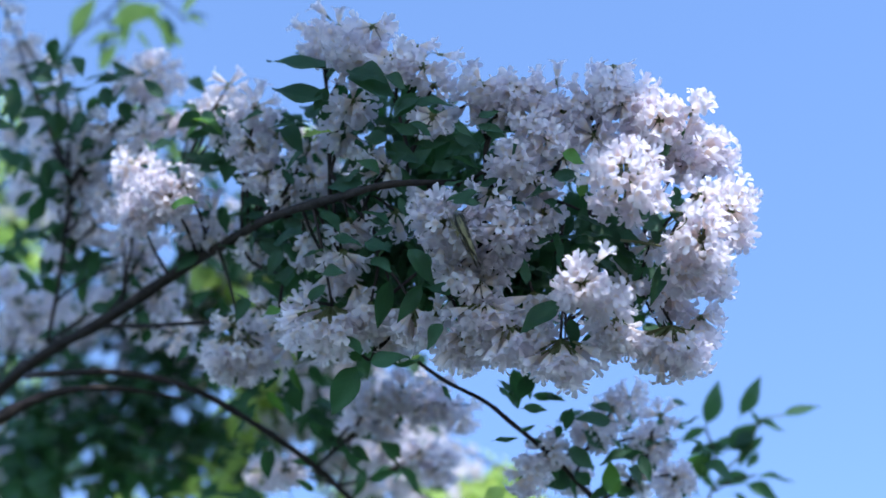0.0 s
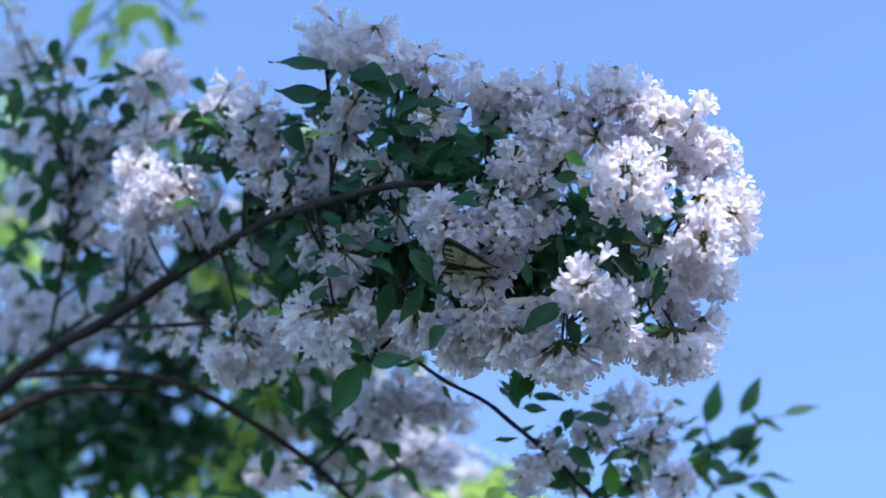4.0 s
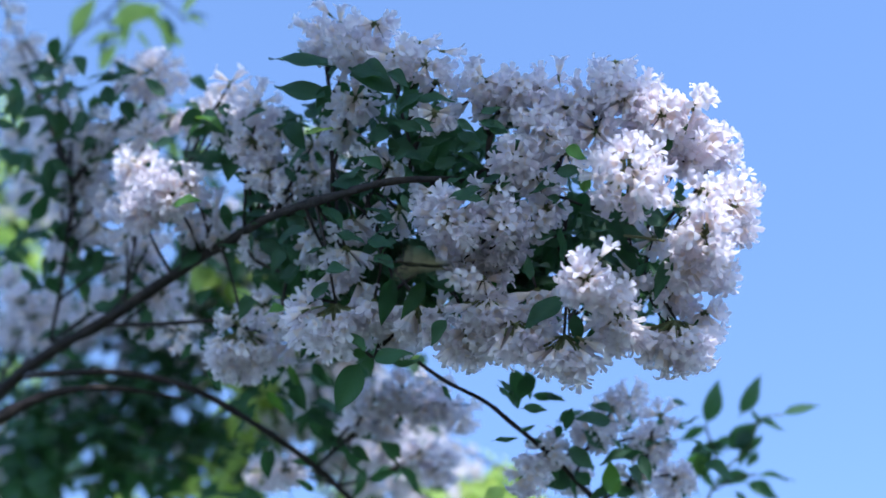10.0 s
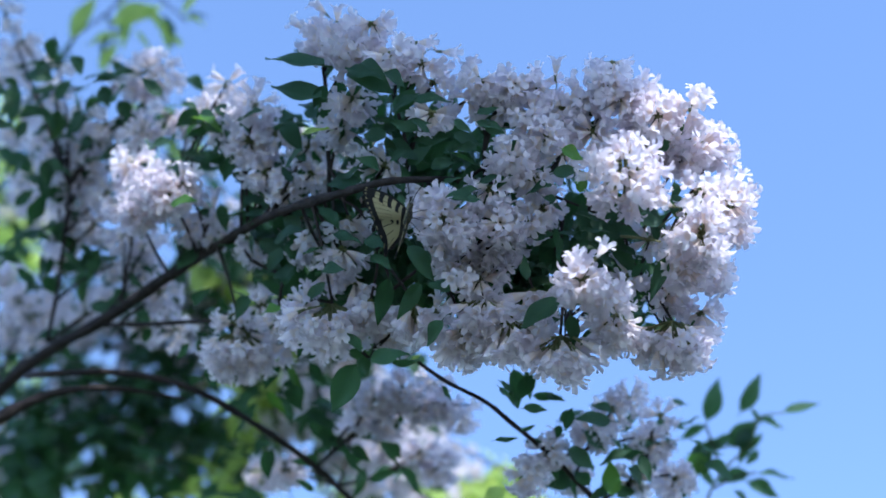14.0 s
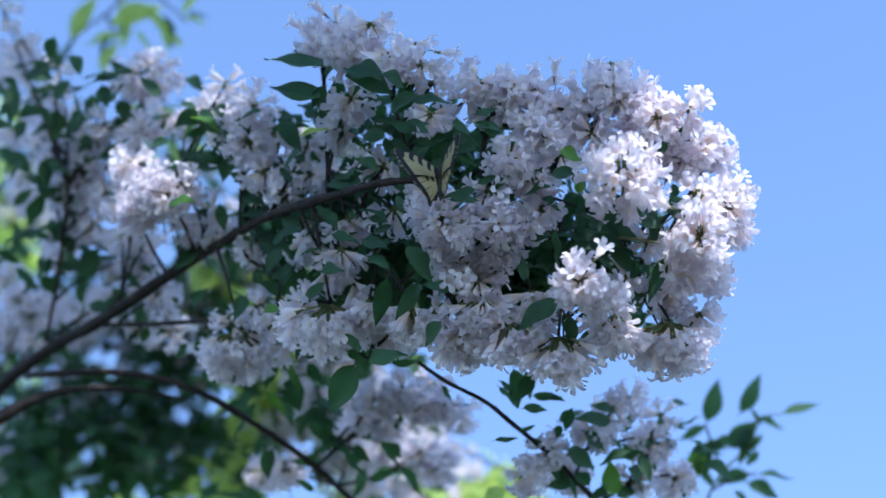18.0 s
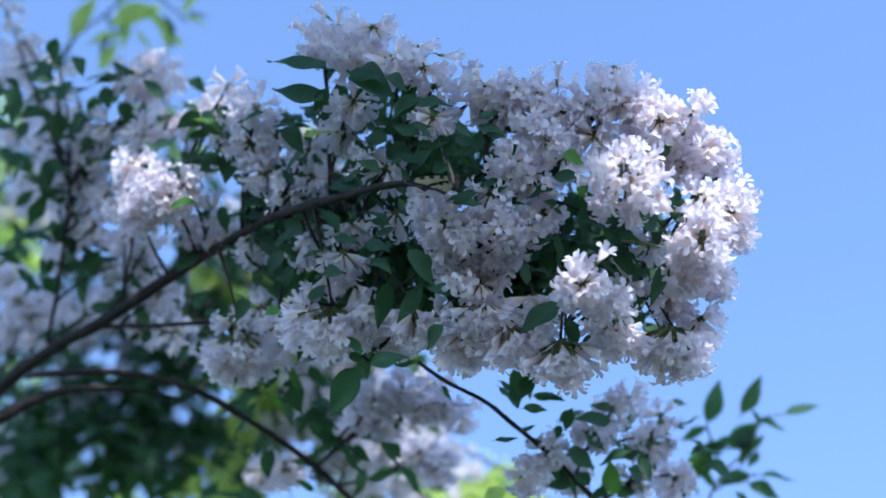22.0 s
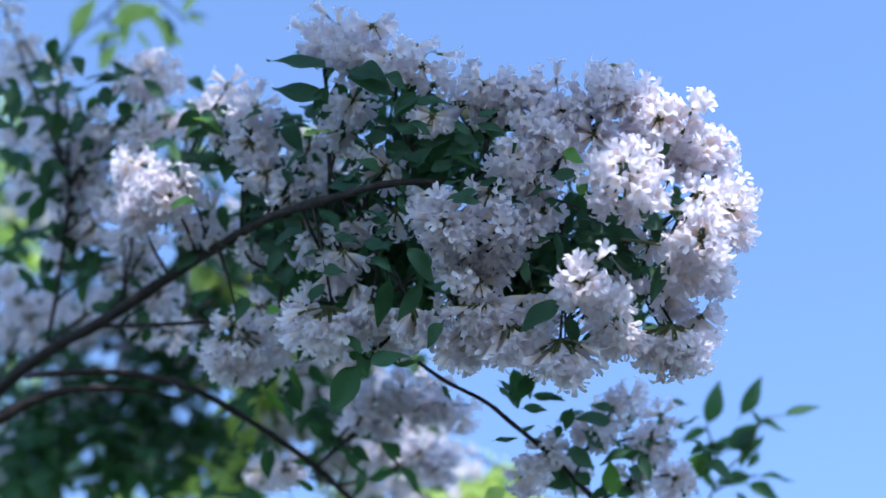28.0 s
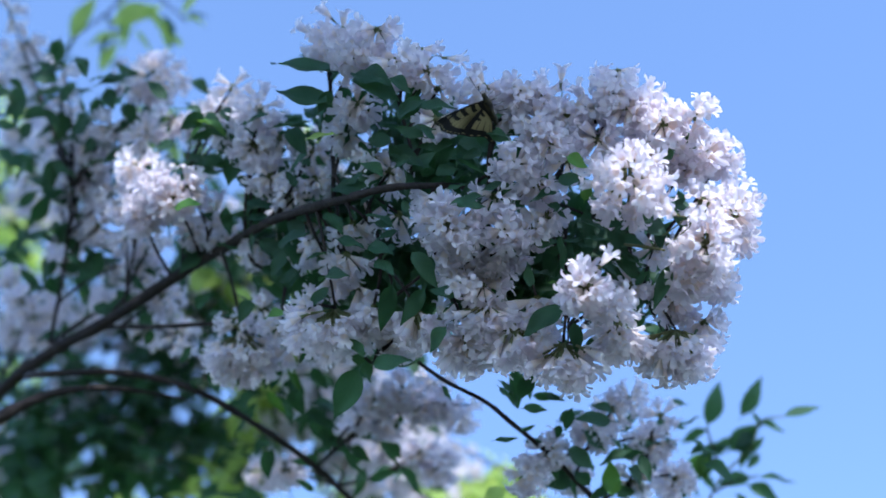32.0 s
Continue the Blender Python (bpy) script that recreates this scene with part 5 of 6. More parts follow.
CLUMPS.append((-0.507, 2.200, -0.251, 0.042, 0.042, 60, 0, 0))
CLUMPS.append((-0.303, 2.300, -0.237, 0.044, 0.033, 55, 0, 0))
CLUMPS.append((-0.224, 2.050, -0.267, 0.026, 0.020, 16, 0, 0))
CLUMPS.append((-0.222, 2.100, -0.173, 0.020, 0.017, 16, 0, 1))
CLUMPS.append((-0.224, 2.100, -0.230, 0.017, 0.015, 12, 0, 1))
CLUMPS.append((-0.163, 2.150, -0.163, 0.016, 0.016, 4, 2, 0))
CLUMPS.append((-0.126, 2.150, -0.191, 0.021, 0.016, 4, 3, 0))
CLUMPS.append((-0.140, 2.050, 0.117, 0.014, 0.012, 10, 2, 0))
CLUMPS.append((-0.120, 2.050, 0.092, 0.009, 0.012, 10, 1, 0))
CLUMPS.append((-0.112, 2.050, 0.030, 0.014, 0.013, 4, 2, 0))
CLUMPS.append((-0.126, 2.050, -0.006, 0.026, 0.012, 4, 2, 0))
CLUMPS.append((-0.172, 2.050, 0.063, 0.010, 0.008, 0, 1, 0))


# ---- an unseen leafy canopy, added to shade the bough ----
def shade_canopy():
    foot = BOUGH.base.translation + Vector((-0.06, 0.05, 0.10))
    # stays out of view; its leaves and gaps only shape the sunlight below
    ob = tagged(new("leafy_branch"), "unseen leafy canopy added to shade the bough", "leafy branch")
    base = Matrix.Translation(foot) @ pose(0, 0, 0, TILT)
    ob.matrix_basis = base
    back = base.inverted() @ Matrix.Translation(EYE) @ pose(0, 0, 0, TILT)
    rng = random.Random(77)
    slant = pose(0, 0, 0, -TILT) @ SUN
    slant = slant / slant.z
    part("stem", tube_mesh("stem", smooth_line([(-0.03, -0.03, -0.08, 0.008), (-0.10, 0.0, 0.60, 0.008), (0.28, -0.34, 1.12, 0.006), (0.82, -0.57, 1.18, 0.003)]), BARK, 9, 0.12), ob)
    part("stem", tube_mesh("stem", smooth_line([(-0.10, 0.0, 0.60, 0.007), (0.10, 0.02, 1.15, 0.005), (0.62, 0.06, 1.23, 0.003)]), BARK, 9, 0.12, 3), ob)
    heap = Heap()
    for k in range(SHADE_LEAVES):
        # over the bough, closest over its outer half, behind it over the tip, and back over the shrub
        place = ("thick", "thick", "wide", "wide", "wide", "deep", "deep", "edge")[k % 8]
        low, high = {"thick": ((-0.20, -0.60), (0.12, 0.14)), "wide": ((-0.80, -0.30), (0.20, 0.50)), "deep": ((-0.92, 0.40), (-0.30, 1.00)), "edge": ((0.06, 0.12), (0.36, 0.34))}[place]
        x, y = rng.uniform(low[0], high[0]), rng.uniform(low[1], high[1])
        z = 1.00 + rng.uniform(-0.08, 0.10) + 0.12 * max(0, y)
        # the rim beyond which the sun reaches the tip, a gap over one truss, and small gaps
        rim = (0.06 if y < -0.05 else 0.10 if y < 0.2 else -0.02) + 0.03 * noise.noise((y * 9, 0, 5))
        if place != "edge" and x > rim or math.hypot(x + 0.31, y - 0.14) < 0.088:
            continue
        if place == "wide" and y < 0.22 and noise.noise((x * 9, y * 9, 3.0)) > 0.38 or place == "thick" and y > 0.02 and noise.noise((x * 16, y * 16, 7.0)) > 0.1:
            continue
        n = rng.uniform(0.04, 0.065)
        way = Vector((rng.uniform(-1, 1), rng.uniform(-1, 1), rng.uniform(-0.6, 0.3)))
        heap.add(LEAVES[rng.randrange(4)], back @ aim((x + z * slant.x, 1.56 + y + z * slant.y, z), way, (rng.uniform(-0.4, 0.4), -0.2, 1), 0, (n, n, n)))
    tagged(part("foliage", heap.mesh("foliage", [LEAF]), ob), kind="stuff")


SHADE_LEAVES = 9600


# ---- butterfly and bee ----
def wing_material(name, border, rear, reach):
    m, t, b = material(name, 0.6)
    uv = t.nodes.new("ShaderNodeUVMap")
    xy = t.nodes.new("ShaderNodeSeparateXYZ")
    t.links.new(uv.outputs[0], xy.inputs[0])
    u, v = xy.outputs[0], xy.outputs[1]
    wob = maths(t, "MULTIPLY", maths(t, "SUBTRACT", noise_of(t, 160.0), 0.5), 0.10)
    # bars that run in from the front edge, shorter towards the tip
    bars = maths(t, "GREATER_THAN", maths(t, "SINE", maths(t, "MULTIPLY", maths(t, "ADD", u, wob), 33.0)), 0.05)
    short = maths(t, "LESS_THAN", v, maths(t, "SUBTRACT", reach, maths(t, "MULTIPLY", u, 0.42)))
    bars = maths(t, "MULTIPLY", bars, short)
    edge = maths(t, "GREATER_THAN", maths(t, "ADD", u, maths(t, "MULTIPLY", wob, 0.5)), border)
    front = maths(t, "LESS_THAN", v, 0.09)
    inner = maths(t, "LESS_THAN", u, 0.12)
    dark = maths(t, "MAXIMUM", maths(t, "MAXIMUM", bars, edge), maths(t, "MAXIMUM", front, inner))
    dark = maths(t, "MAXIMUM", dark, maths(t, "GREATER_THAN", maths(t, "ADD", v, wob), rear))
    # dark veins that fan out to the outer edge
    veins = maths(t, "MULTIPLY", maths(t, "GREATER_THAN", maths(t, "SINE", maths(t, "MULTIPLY", v, 44.0)), 0.93), maths(t, "GREATER_THAN", u, 0.4))
    dark = maths(t, "MAXIMUM", dark, maths(t, "MULTIPLY", veins, 0.8))
    # pale crescents in the dark border
    dots = maths(t, "GREATER_THAN", maths(t, "SINE", maths(t, "MULTIPLY", v, 50.0)), 0.3)
    rim = maths(t, "MULTIPLY", maths(t, "GREATER_THAN", u, 0.93), maths(t, "LESS_THAN", u, 0.965))
    dark = maths(t, "SUBTRACT", dark, maths(t, "MULTIPLY", maths(t, "MULTIPLY", dots, rim), 0.85))
    c = ramp(t, dark, (0.0, (0.40, 0.345, 0.18)), (1.0, (0.012, 0.011, 0.012)))
    t.links.new(c, b.inputs["Base Color"])
    bumped(t, b, noise_of(t, 900.0), 0.2, 0.0003)
    see_through(t, b, c, 0.35)
    return m


def wing_sheet(name, mat, base_a, base_b, outline, rows=10, cols=8, camber=0.002):
    """A wing between its root (base_a front, base_b rear) and its outer edge."""
    v, f, uv = [], [], []
    n = len(outline) - 1
    for i in range(rows + 1):
        s = i / rows
        root = Vector(base_a).lerp(Vector(base_b), s)
        q = s * n
        j = min(int(q), n - 1)
        rim = Vector(outline[j]).lerp(Vector(outline[j + 1]), q - j)
        for k in range(cols + 1):
            u = k / cols
            p = root.lerp(rim, u)
            bulge = math.sin(math.pi * u)
            fore = 0.10 * bulge * (1 - s) ** 3
            v.append((p.x, p.y + fore * (rim - root).length * 0.8, camber * bulge + 0.0004 * math.sin(s * 30) * u))
            uv.append((u, s))
    w = cols + 1
    for i in range(rows):
        for k in range(cols):
            a = i * w + k
            f.append((a, a + w, a + w + 1, a + 1))
    return mesh_of(name, v, f, [mat], None, uv)


def lathe(name, mat, prof, sides=10):
    """A body of revolution along y from (y, radius) pairs."""
    line = smooth_line([(0, y, 0, r) for y, r in prof], 4)
    return tube_mesh(name, line, mat, sides)


def hinge(a):
    return pose(0, 0, 0.001, 0, a, 0)


def butterfly():
    ob = tagged(new("butterfly"), "yellow and black striped swallowtail butterfly feeding on flowers", "butterfly")
    m, t, b = material("dark_fur", 0.8)
    t.links.new(ramp(t, noise_of(t, 500.0), (0.4, (0.012, 0.011, 0.012)), (0.75, (0.10, 0.085, 0.04))), b.inputs["Base Color"])
    wing = wing_material("forewing_yellow_and_black", 0.80, 2.0, 0.66)
    rear = wing_material("hindwing_yellow_and_black", 0.76, 0.68, 0.34)
    part("abdomen", lathe("abdomen", m, ((0.004, 0.0006), (0.010, 0.0022), (0.018, 0.0028), (0.026, 0.0022))), ob)
    part("thorax", lathe("thorax", m, ((0.024, 0.0022), (0.028, 0.0036), (0.034, 0.0036), (0.038, 0.0020))), ob)
    part("head", lathe("head", m, ((0.037, 0.0012), (0.039, 0.0021), (0.042, 0.0019), (0.0435, 0.0006))), ob)
    for s in (-1, 1):
        line = smooth_line([(0.0008 * s, 0.042, 0.001, 0.0003), (0.004 * s, 0.052, 0.003, 0.00025), (0.008 * s, 0.060, 0.003, 0.0007)], 5)
        part("antenna", tube_mesh("antenna", line, m, 4), ob)
        for y, o in ((0.035, 0.007), (0.031, 0.001), (0.028, -0.006)):
            line = smooth_line([(0.002 * s, y, -0.002, 0.0004), (0.007 * s, y + o * 0.5, -0.004, 0.0003), (0.009 * s, y + o, -0.012, 0.0002)], 3)
            part("leg", tube_mesh("leg", line, m, 4), ob)
    sides = []
    for s in (-1, 1):
        h = part("wing", lathe("wing_joint", m, ((0.026, 0.0008), (0.030, 0.0012), (0.035, 0.0008))), ob, hinge(0))
        fore = [(0.045 * s, 0.042, 0), (0.0455 * s, 0.038, 0), (0.041 * s, 0.031, 0), (0.035 * s, 0.024, 0), (0.030 * s, 0.019, 0)]
        part("forewing", wing_sheet("forewing", wing, (0.0015 * s, 0.037, 0), (0.0015 * s, 0.027, 0), fore), h)
        hind = [(0.032 * s, 0.022, 0), (0.026 * s, 0.014, 0), (0.020 * s, 0.008, 0), (0.014 * s, 0.003, 0), (0.0105 * s, -0.007, 0),
                (0.0085 * s, -0.007, 0), (0.008 * s, 0.000, 0), (0.005 * s, 0.000, 0), (0.002 * s, 0.003, 0)]
        part("hindwing", wing_sheet("hindwing", rear, (0.0015 * s, 0.031, 0), (0.0015 * s, 0.008, 0), hind, 24, 8, -0.001), h)
        sides.append(h)
    return ob, sides[0], sides[1]


def bee():
    ob = tagged(new("bee"), "small dark bee with clear wings in flight", "bee")
    m, t, b = material("bee_brown", 0.6)
    t.links.new(ramp(t, noise_of(t, 400.0), (0.4, (0.015, 0.012, 0.010)), (0.8, (0.10, 0.06, 0.02))), b.inputs["Base Color"])
    w, t, b = material("bee_wing", 0.3)
    b.inputs["Base Color"].default_value = (0.35, 0.33, 0.30, 1)
    b.inputs["Alpha"].default_value = 0.45
    part("abdomen", lathe("abdomen", m, ((-0.0065, 0.0004), (-0.004, 0.0018), (-0.001, 0.0022), (0.0012, 0.0012))), ob)
    part("thorax", lathe("thorax", m, ((0.0008, 0.0011), (0.0022, 0.0019), (0.0040, 0.0014))), ob)
    part("head", lathe("head", m, ((0.0038, 0.0008), (0.0050, 0.0014), (0.0062, 0.0006))), ob)
    for s in (-1, 1):
        out = [(0.008 * s, 0.002, 0.003), (0.0085 * s, 0.0, 0.003), (0.006 * s, -0.002, 0.002), (0.003 * s, -0.002, 0.001)]
        part("wing", wing_sheet("bee_wing", w, (0.001 * s, 0.003, 0.0015), (0.001 * s, 0.001, 0.0015), out, 6, 4, 0.0), ob)
    return ob


shrub_behind()
shade_canopy()
BUTTERFLY, LEFT_WING, RIGHT_WING = butterfly()
BEE = bee()


def motions():
    def sway(t, right, up, lean):
        return t, BOUGH.base @ pose(right, 0, up, 0, lean, 0)

    walk(BOUGH.ob, [
        sway(0, -0.0001, -0.0002, 0.056),
        sway(0.5, 0.0001, -0.0002, 0.062),
        sway(1, 0.0001, -0.0002, 0.062),
        sway(1.5, -0.0001, 0.0002, 0.071),
        sway(2, 0.0004, -0.0002, 0.059),
        sway(2.5, 0.0007, -0.0002, 0.061),
        sway(3, 0.0007, -0.0001, 0.079),
        sway(3.5, 0.0009, -0.0004, 0.115),
        sway(5.5, 0.0010, -0.0003, 0.210),
        sway(6, 0.0007, 0.0001, 0.191),
        sway(6.5, 0.0004, 0.0000, 0.136),
        sway(7, 0.0010, -0.0002, -0.104),
        sway(7.5, 0.0000, 0.0005, 0.237),
        sway(8, 0.0007, 0.0006, 0.125),
        sway(8.5, -0.0015, 0.0014, 0.096),
        sway(9, 0.0002, 0.0007, -0.365),
        sway(9.5, 0.0019, 0.0003, -0.390),
        sway(10, 0.0041, -0.0004, -0.288),
        sway(10.5, 0.0029, 0.0004, -0.302),
        sway(11, 0.0024, 0.0002, -0.416),
        sway(11.5, 0.0033, -0.0002, -0.166),
        sway(12, 0.0009, 0.0006, -0.353),
        sway(12.5, 0.0011, 0.0004, -0.168),
        sway(13, 0.0010, 0.0002, -0.136),
        sway(13.5, 0.0003, 0.0003, -0.267),
        sway(14, 0.0007, 0.0000, -0.221),
        sway(14.5, 0.0006, 0.0003, -0.082),
        sway(16.5, -0.0004, 0.0003, -0.205),
        sway(17, -0.0007, 0.0004, -0.061),
        sway(17.5, -0.0009, 0.0007, 0.010),
        sway(18, -0.0013, 0.0006, -0.079),
        sway(18.5, -0.0010, 0.0005, 0.000),
        sway(19, -0.0009, 0.0003, 0.041),
        sway(19.5, -0.0010, 0.0001, 0.005),
        sway(20, -0.0009, 0.0001, 0.046),
        sway(20.5, -0.0009, 0.0002, 0.060),
        sway(21, -0.0005, 0.0002, 0.096),
        sway(21.5, -0.0006, 0.0001, 0.051),
        sway(22, -0.0003, 0.0000, 0.124),
        sway(22.5, -0.0003, -0.0002, 0.200),
        sway(23, -0.0002, -0.0001, 0.065),
        sway(23.5, -0.0004, -0.0000, 0.112),
        sway(24, -0.0004, 0.0003, 0.069),
        sway(24.5, -0.0000, 0.0001, 0.173),
        sway(25, 0.0001, -0.0001, 0.113),
        sway(25.5, 0.0001, -0.0002, -0.049),
        sway(27.5, 0.0003, -0.0001, 0.058),
        sway(28, 0.0000, -0.0000, -0.000),
        sway(28.5, 0.0005, 0.0001, 0.172),
        sway(29, 0.0008, -0.0004, 0.149),
        sway(29.5, 0.0004, -0.0001, 0.091),
        sway(30, 0.0000, -0.0000, -0.000),
        sway(30.5, 0.0006, -0.0002, 0.120),
        sway(31, 0.0012, -0.0001, -0.043),
        sway(31.5, 0.0005, 0.0004, 0.055),
        sway(32, 0.0017, -0.0003, 0.333),
    ])
    walk(SPRIG_BUSH.ob, [
        (0, SPRIG_BUSH.base @ pose(-0.0010, 0, -0.0000)),
        (1, SPRIG_BUSH.base @ pose(-0.0010, 0, -0.0000)),
        (2, SPRIG_BUSH.base @ pose(-0.0010, 0, -0.0000)),
        (3, SPRIG_BUSH.base @ pose(-0.0010, 0, -0.0000)),
        (6, SPRIG_BUSH.base @ pose(-0.0010, 0, -0.0000)),
        (7, SPRIG_BUSH.base @ pose(-0.0010, 0, -0.0000)),
        (8, SPRIG_BUSH.base @ pose(0.0000, 0, -0.0010)),
        (9, SPRIG_BUSH.base @ pose(-0.0010, 0, 0.0010)),
        (10, SPRIG_BUSH.base @ pose(-0.0010, 0, 0.0010)),
        (11, SPRIG_BUSH.base @ pose(-0.0020, 0, 0.0020)),
        (12, SPRIG_BUSH.base @ pose(-0.0020, 0, 0.0029)),
        (13, SPRIG_BUSH.base @ pose(-0.0010, 0, 0.0029)),
        (14, SPRIG_BUSH.base @ pose(-0.0010, 0, 0.0029)),
        (17, SPRIG_BUSH.base @ pose(-0.0010, 0, 0.0020)),
        (18, SPRIG_BUSH.base @ pose(-0.0010, 0, 0.0020)),
        (19, SPRIG_BUSH.base @ pose(-0.0010, 0, 0.0020)),
        (20, SPRIG_BUSH.base @ pose(-0.0010, 0, 0.0010)),
        (21, SPRIG_BUSH.base @ pose(0.0000, 0, 0.0010)),
        (22, SPRIG_BUSH.base @ pose(0.0000, 0, 0.0010)),
        (23, SPRIG_BUSH.base @ pose(0.0000, 0, -0.0000)),
        (24, SPRIG_BUSH.base @ pose(0.0000, 0, -0.0000)),
        (25, SPRIG_BUSH.base @ pose(0.0000, 0, -0.0000)),
        (28, SPRIG_BUSH.base @ pose(0.0000, 0, -0.0000)),
        (29, SPRIG_BUSH.base @ pose(0.0000, 0, -0.0000)),
        (30, SPRIG_BUSH.base @ pose(0.0000, 0, -0.0000)),
        (31, SPRIG_BUSH.base @ pose(0.0000, 0, -0.0000)),
        (32, SPRIG_BUSH.base @ pose(0.0000, 0, -0.0010)),
    ])
    # the butterfly: where its tail end is, and how it turns
    walk(BUTTERFLY, [
        (0, pose(0.028, 1.102, 2.530, 124, 41, -78)),
        (0.3, pose(0.044, 1.115, 2.516, 160, 9, -69)),
        (0.6, pose(0.042, 1.114, 2.517, 141, 11, -60)),
        (1, pose(0.014, 1.106, 2.526, 123, 25, -10)),
        (1.3, pose(0.037, 1.114, 2.517, 143, -1, -39)),
        (1.6, pose(0.044, 1.114, 2.517, 145, -3, -52)),
        (2, pose(0.035, 1.112, 2.519, 146, -1, -37)),
        (2.3, pose(0.056, 1.110, 2.522, 159, -33, -75)),
        (2.6, pose(0.054, 1.106, 2.526, 178, -46, -89)),
        (3, pose(0.050, 1.108, 2.524, 159, -31, -64)),
        (3.3, pose(0.048, 1.107, 2.525, 169, -33, -69)),
        (3.5, pose(0.043, 1.104, 2.529, -180, 11, -85)),
        (5.5, pose(0.037, 1.134, 2.495, 154, 3, -81)),
        (5.7, pose(0.031, 1.133, 2.496, 167, 13, -79)),
        (6, pose(0.026, 1.126, 2.504, 173, 10, -98)),
        (6.3, pose(0.017, 1.130, 2.500, 158, 19, -90)),
        (6.6, pose(0.030, 1.130, 2.499, 136, 17, -67)),
        (7, pose(-0.027, 1.098, 2.535, 121, 41, -65)),
        (7.3, pose(0.006, 1.111, 2.520, 151, 9, -67)),
        (7.6, pose(-0.005, 1.113, 2.518, 132, 27, -67)),
        (8, pose(-0.007, 1.109, 2.523, 156, 10, -75)),
        (8.3, pose(-0.014, 1.112, 2.520, 115, 16, -73)),
        (8.6, pose(-0.025, 1.105, 2.527, 121, 39, -63)),
        (9, pose(-0.003, 1.109, 2.523, 132, 27, -67)),
        (9.3, pose(0.006, 1.106, 2.526, -175, -10, -83)),
        (9.6, pose(0.009, 1.106, 2.526, 179, -13, -83)),
        (10, pose(0.004, 1.106, 2.526, -179, 26, -78)),
        (10.3, pose(-0.005, 1.106, 2.526, 159, 35, -76)),
        (10.6, pose(0.006, 1.109, 2.522, 159, -20, -83)),
        (11, pose(-0.025, 1.103, 2.530, 117, 39, -54)),
        (11.3, pose(-0.025, 1.101, 2.532, 130, 21, -67)),
        (11.6, pose(-0.029, 1.105, 2.527, 126, 8, -25)),
        (12, pose(-0.033, 1.102, 2.530, 133, 8, -15)),
        (12.3, pose(-0.017, 1.104, 2.528, 145, -5, -34)),
        (12.6, pose(-0.024, 1.104, 2.528, 138, 10, -22)),
        (13, pose(-0.042, 1.104, 2.528, 122, 25, -12)),
        (13.3, pose(-0.036, 1.101, 2.532, 120, 24, -18)),
        (13.6, pose(-0.034, 1.099, 2.534, 124, 15, -17)),
        (14, pose(-0.038, 1.098, 2.535, 116, 28, -17)),
        (14.3, pose(-0.027, 1.099, 2.534, 124, 30, -28)),
        (14.5, pose(-0.029, 1.092, 2.541, 118, 27, -24)),
        (16.5, pose(-0.016, 1.096, 2.538, 135, -7, -14)),
        (16.8, pose(-0.016, 1.091, 2.542, 118, 4, -13)),
        (17, pose(-0.018, 1.089, 2.545, 134, 32, -23)),
        (17.3, pose(-0.016, 1.093, 2.540, 107, 35, -50)),
        (17.6, pose(-0.027, 1.061, 2.576, 114, 39, -62)),
        (18, pose(-0.002, 1.060, 2.554, 92, 1, -20)),
        (18.3, pose(-0.001, 1.060, 2.554, 92, 1, -20)),
        (18.6, pose(0.000, 1.060, 2.555, 92, 1, -20)),
        (19, pose(0.002, 1.060, 2.555, 92, 1, -20)),
        (19.3, pose(0.002, 1.060, 2.555, 92, 1, -20)),
        (19.6, pose(-0.001, 1.059, 2.556, 94, 29, -50)),
        (20, pose(0.002, 1.063, 2.552, 74, 20, -50)),
        (20.3, pose(0.010, 1.055, 2.560, 73, -11, -60)),
        (20.6, pose(0.012, 1.055, 2.561, 75, -9, -60)),
        (21, pose(0.012, 1.054, 2.562, 72, -17, -56)),
        (21.3, pose(0.012, 1.054, 2.562, 68, -20, -57)),
        (21.6, pose(0.011, 1.053, 2.562, 61, -23, -64)),
        (22, pose(0.011, 1.053, 2.562, 75, -23, -57)),
        (22.3, pose(0.013, 1.054, 2.562, 77, -14, -57)),
        (22.6, pose(0.013, 1.053, 2.563, 80, -2, -57)),
        (23, pose(0.011, 1.047, 2.570, 87, 53, -47)),
        (23.5, pose(0.015, 1.038, 2.579, 69, 35, -61)),
        (24, pose(0.013, 1.077, 2.618, 64, 47, -74)),
        (24.3, pose(0.007, 1.080, 2.615, 79, 57, -59)),
        (24.6, pose(0.008, 1.081, 2.613, 76, 57, -60)),
        (25, pose(0.009, 1.081, 2.613, 77, 39, -65)),
        (25.3, pose(0.015, 1.070, 2.626, 85, 44, -78)),
        (25.5, pose(0.017, 1.073, 2.622, 103, 55, -68)),
        (27.5, pose(0.033, 1.135, 2.696, 117, 41, -65)),
        (29, pose(0.044, 1.110, 2.690, 150, 55, -40)),
        (31.3, pose(0.046, 1.110, 2.690, -178, 62, -17)),
        (31.7, pose(0.044, 1.040, 2.622, -178, 60, -14)),
        (32, pose(0.047, 1.040, 2.622, -178, 62, -17)),
    ])
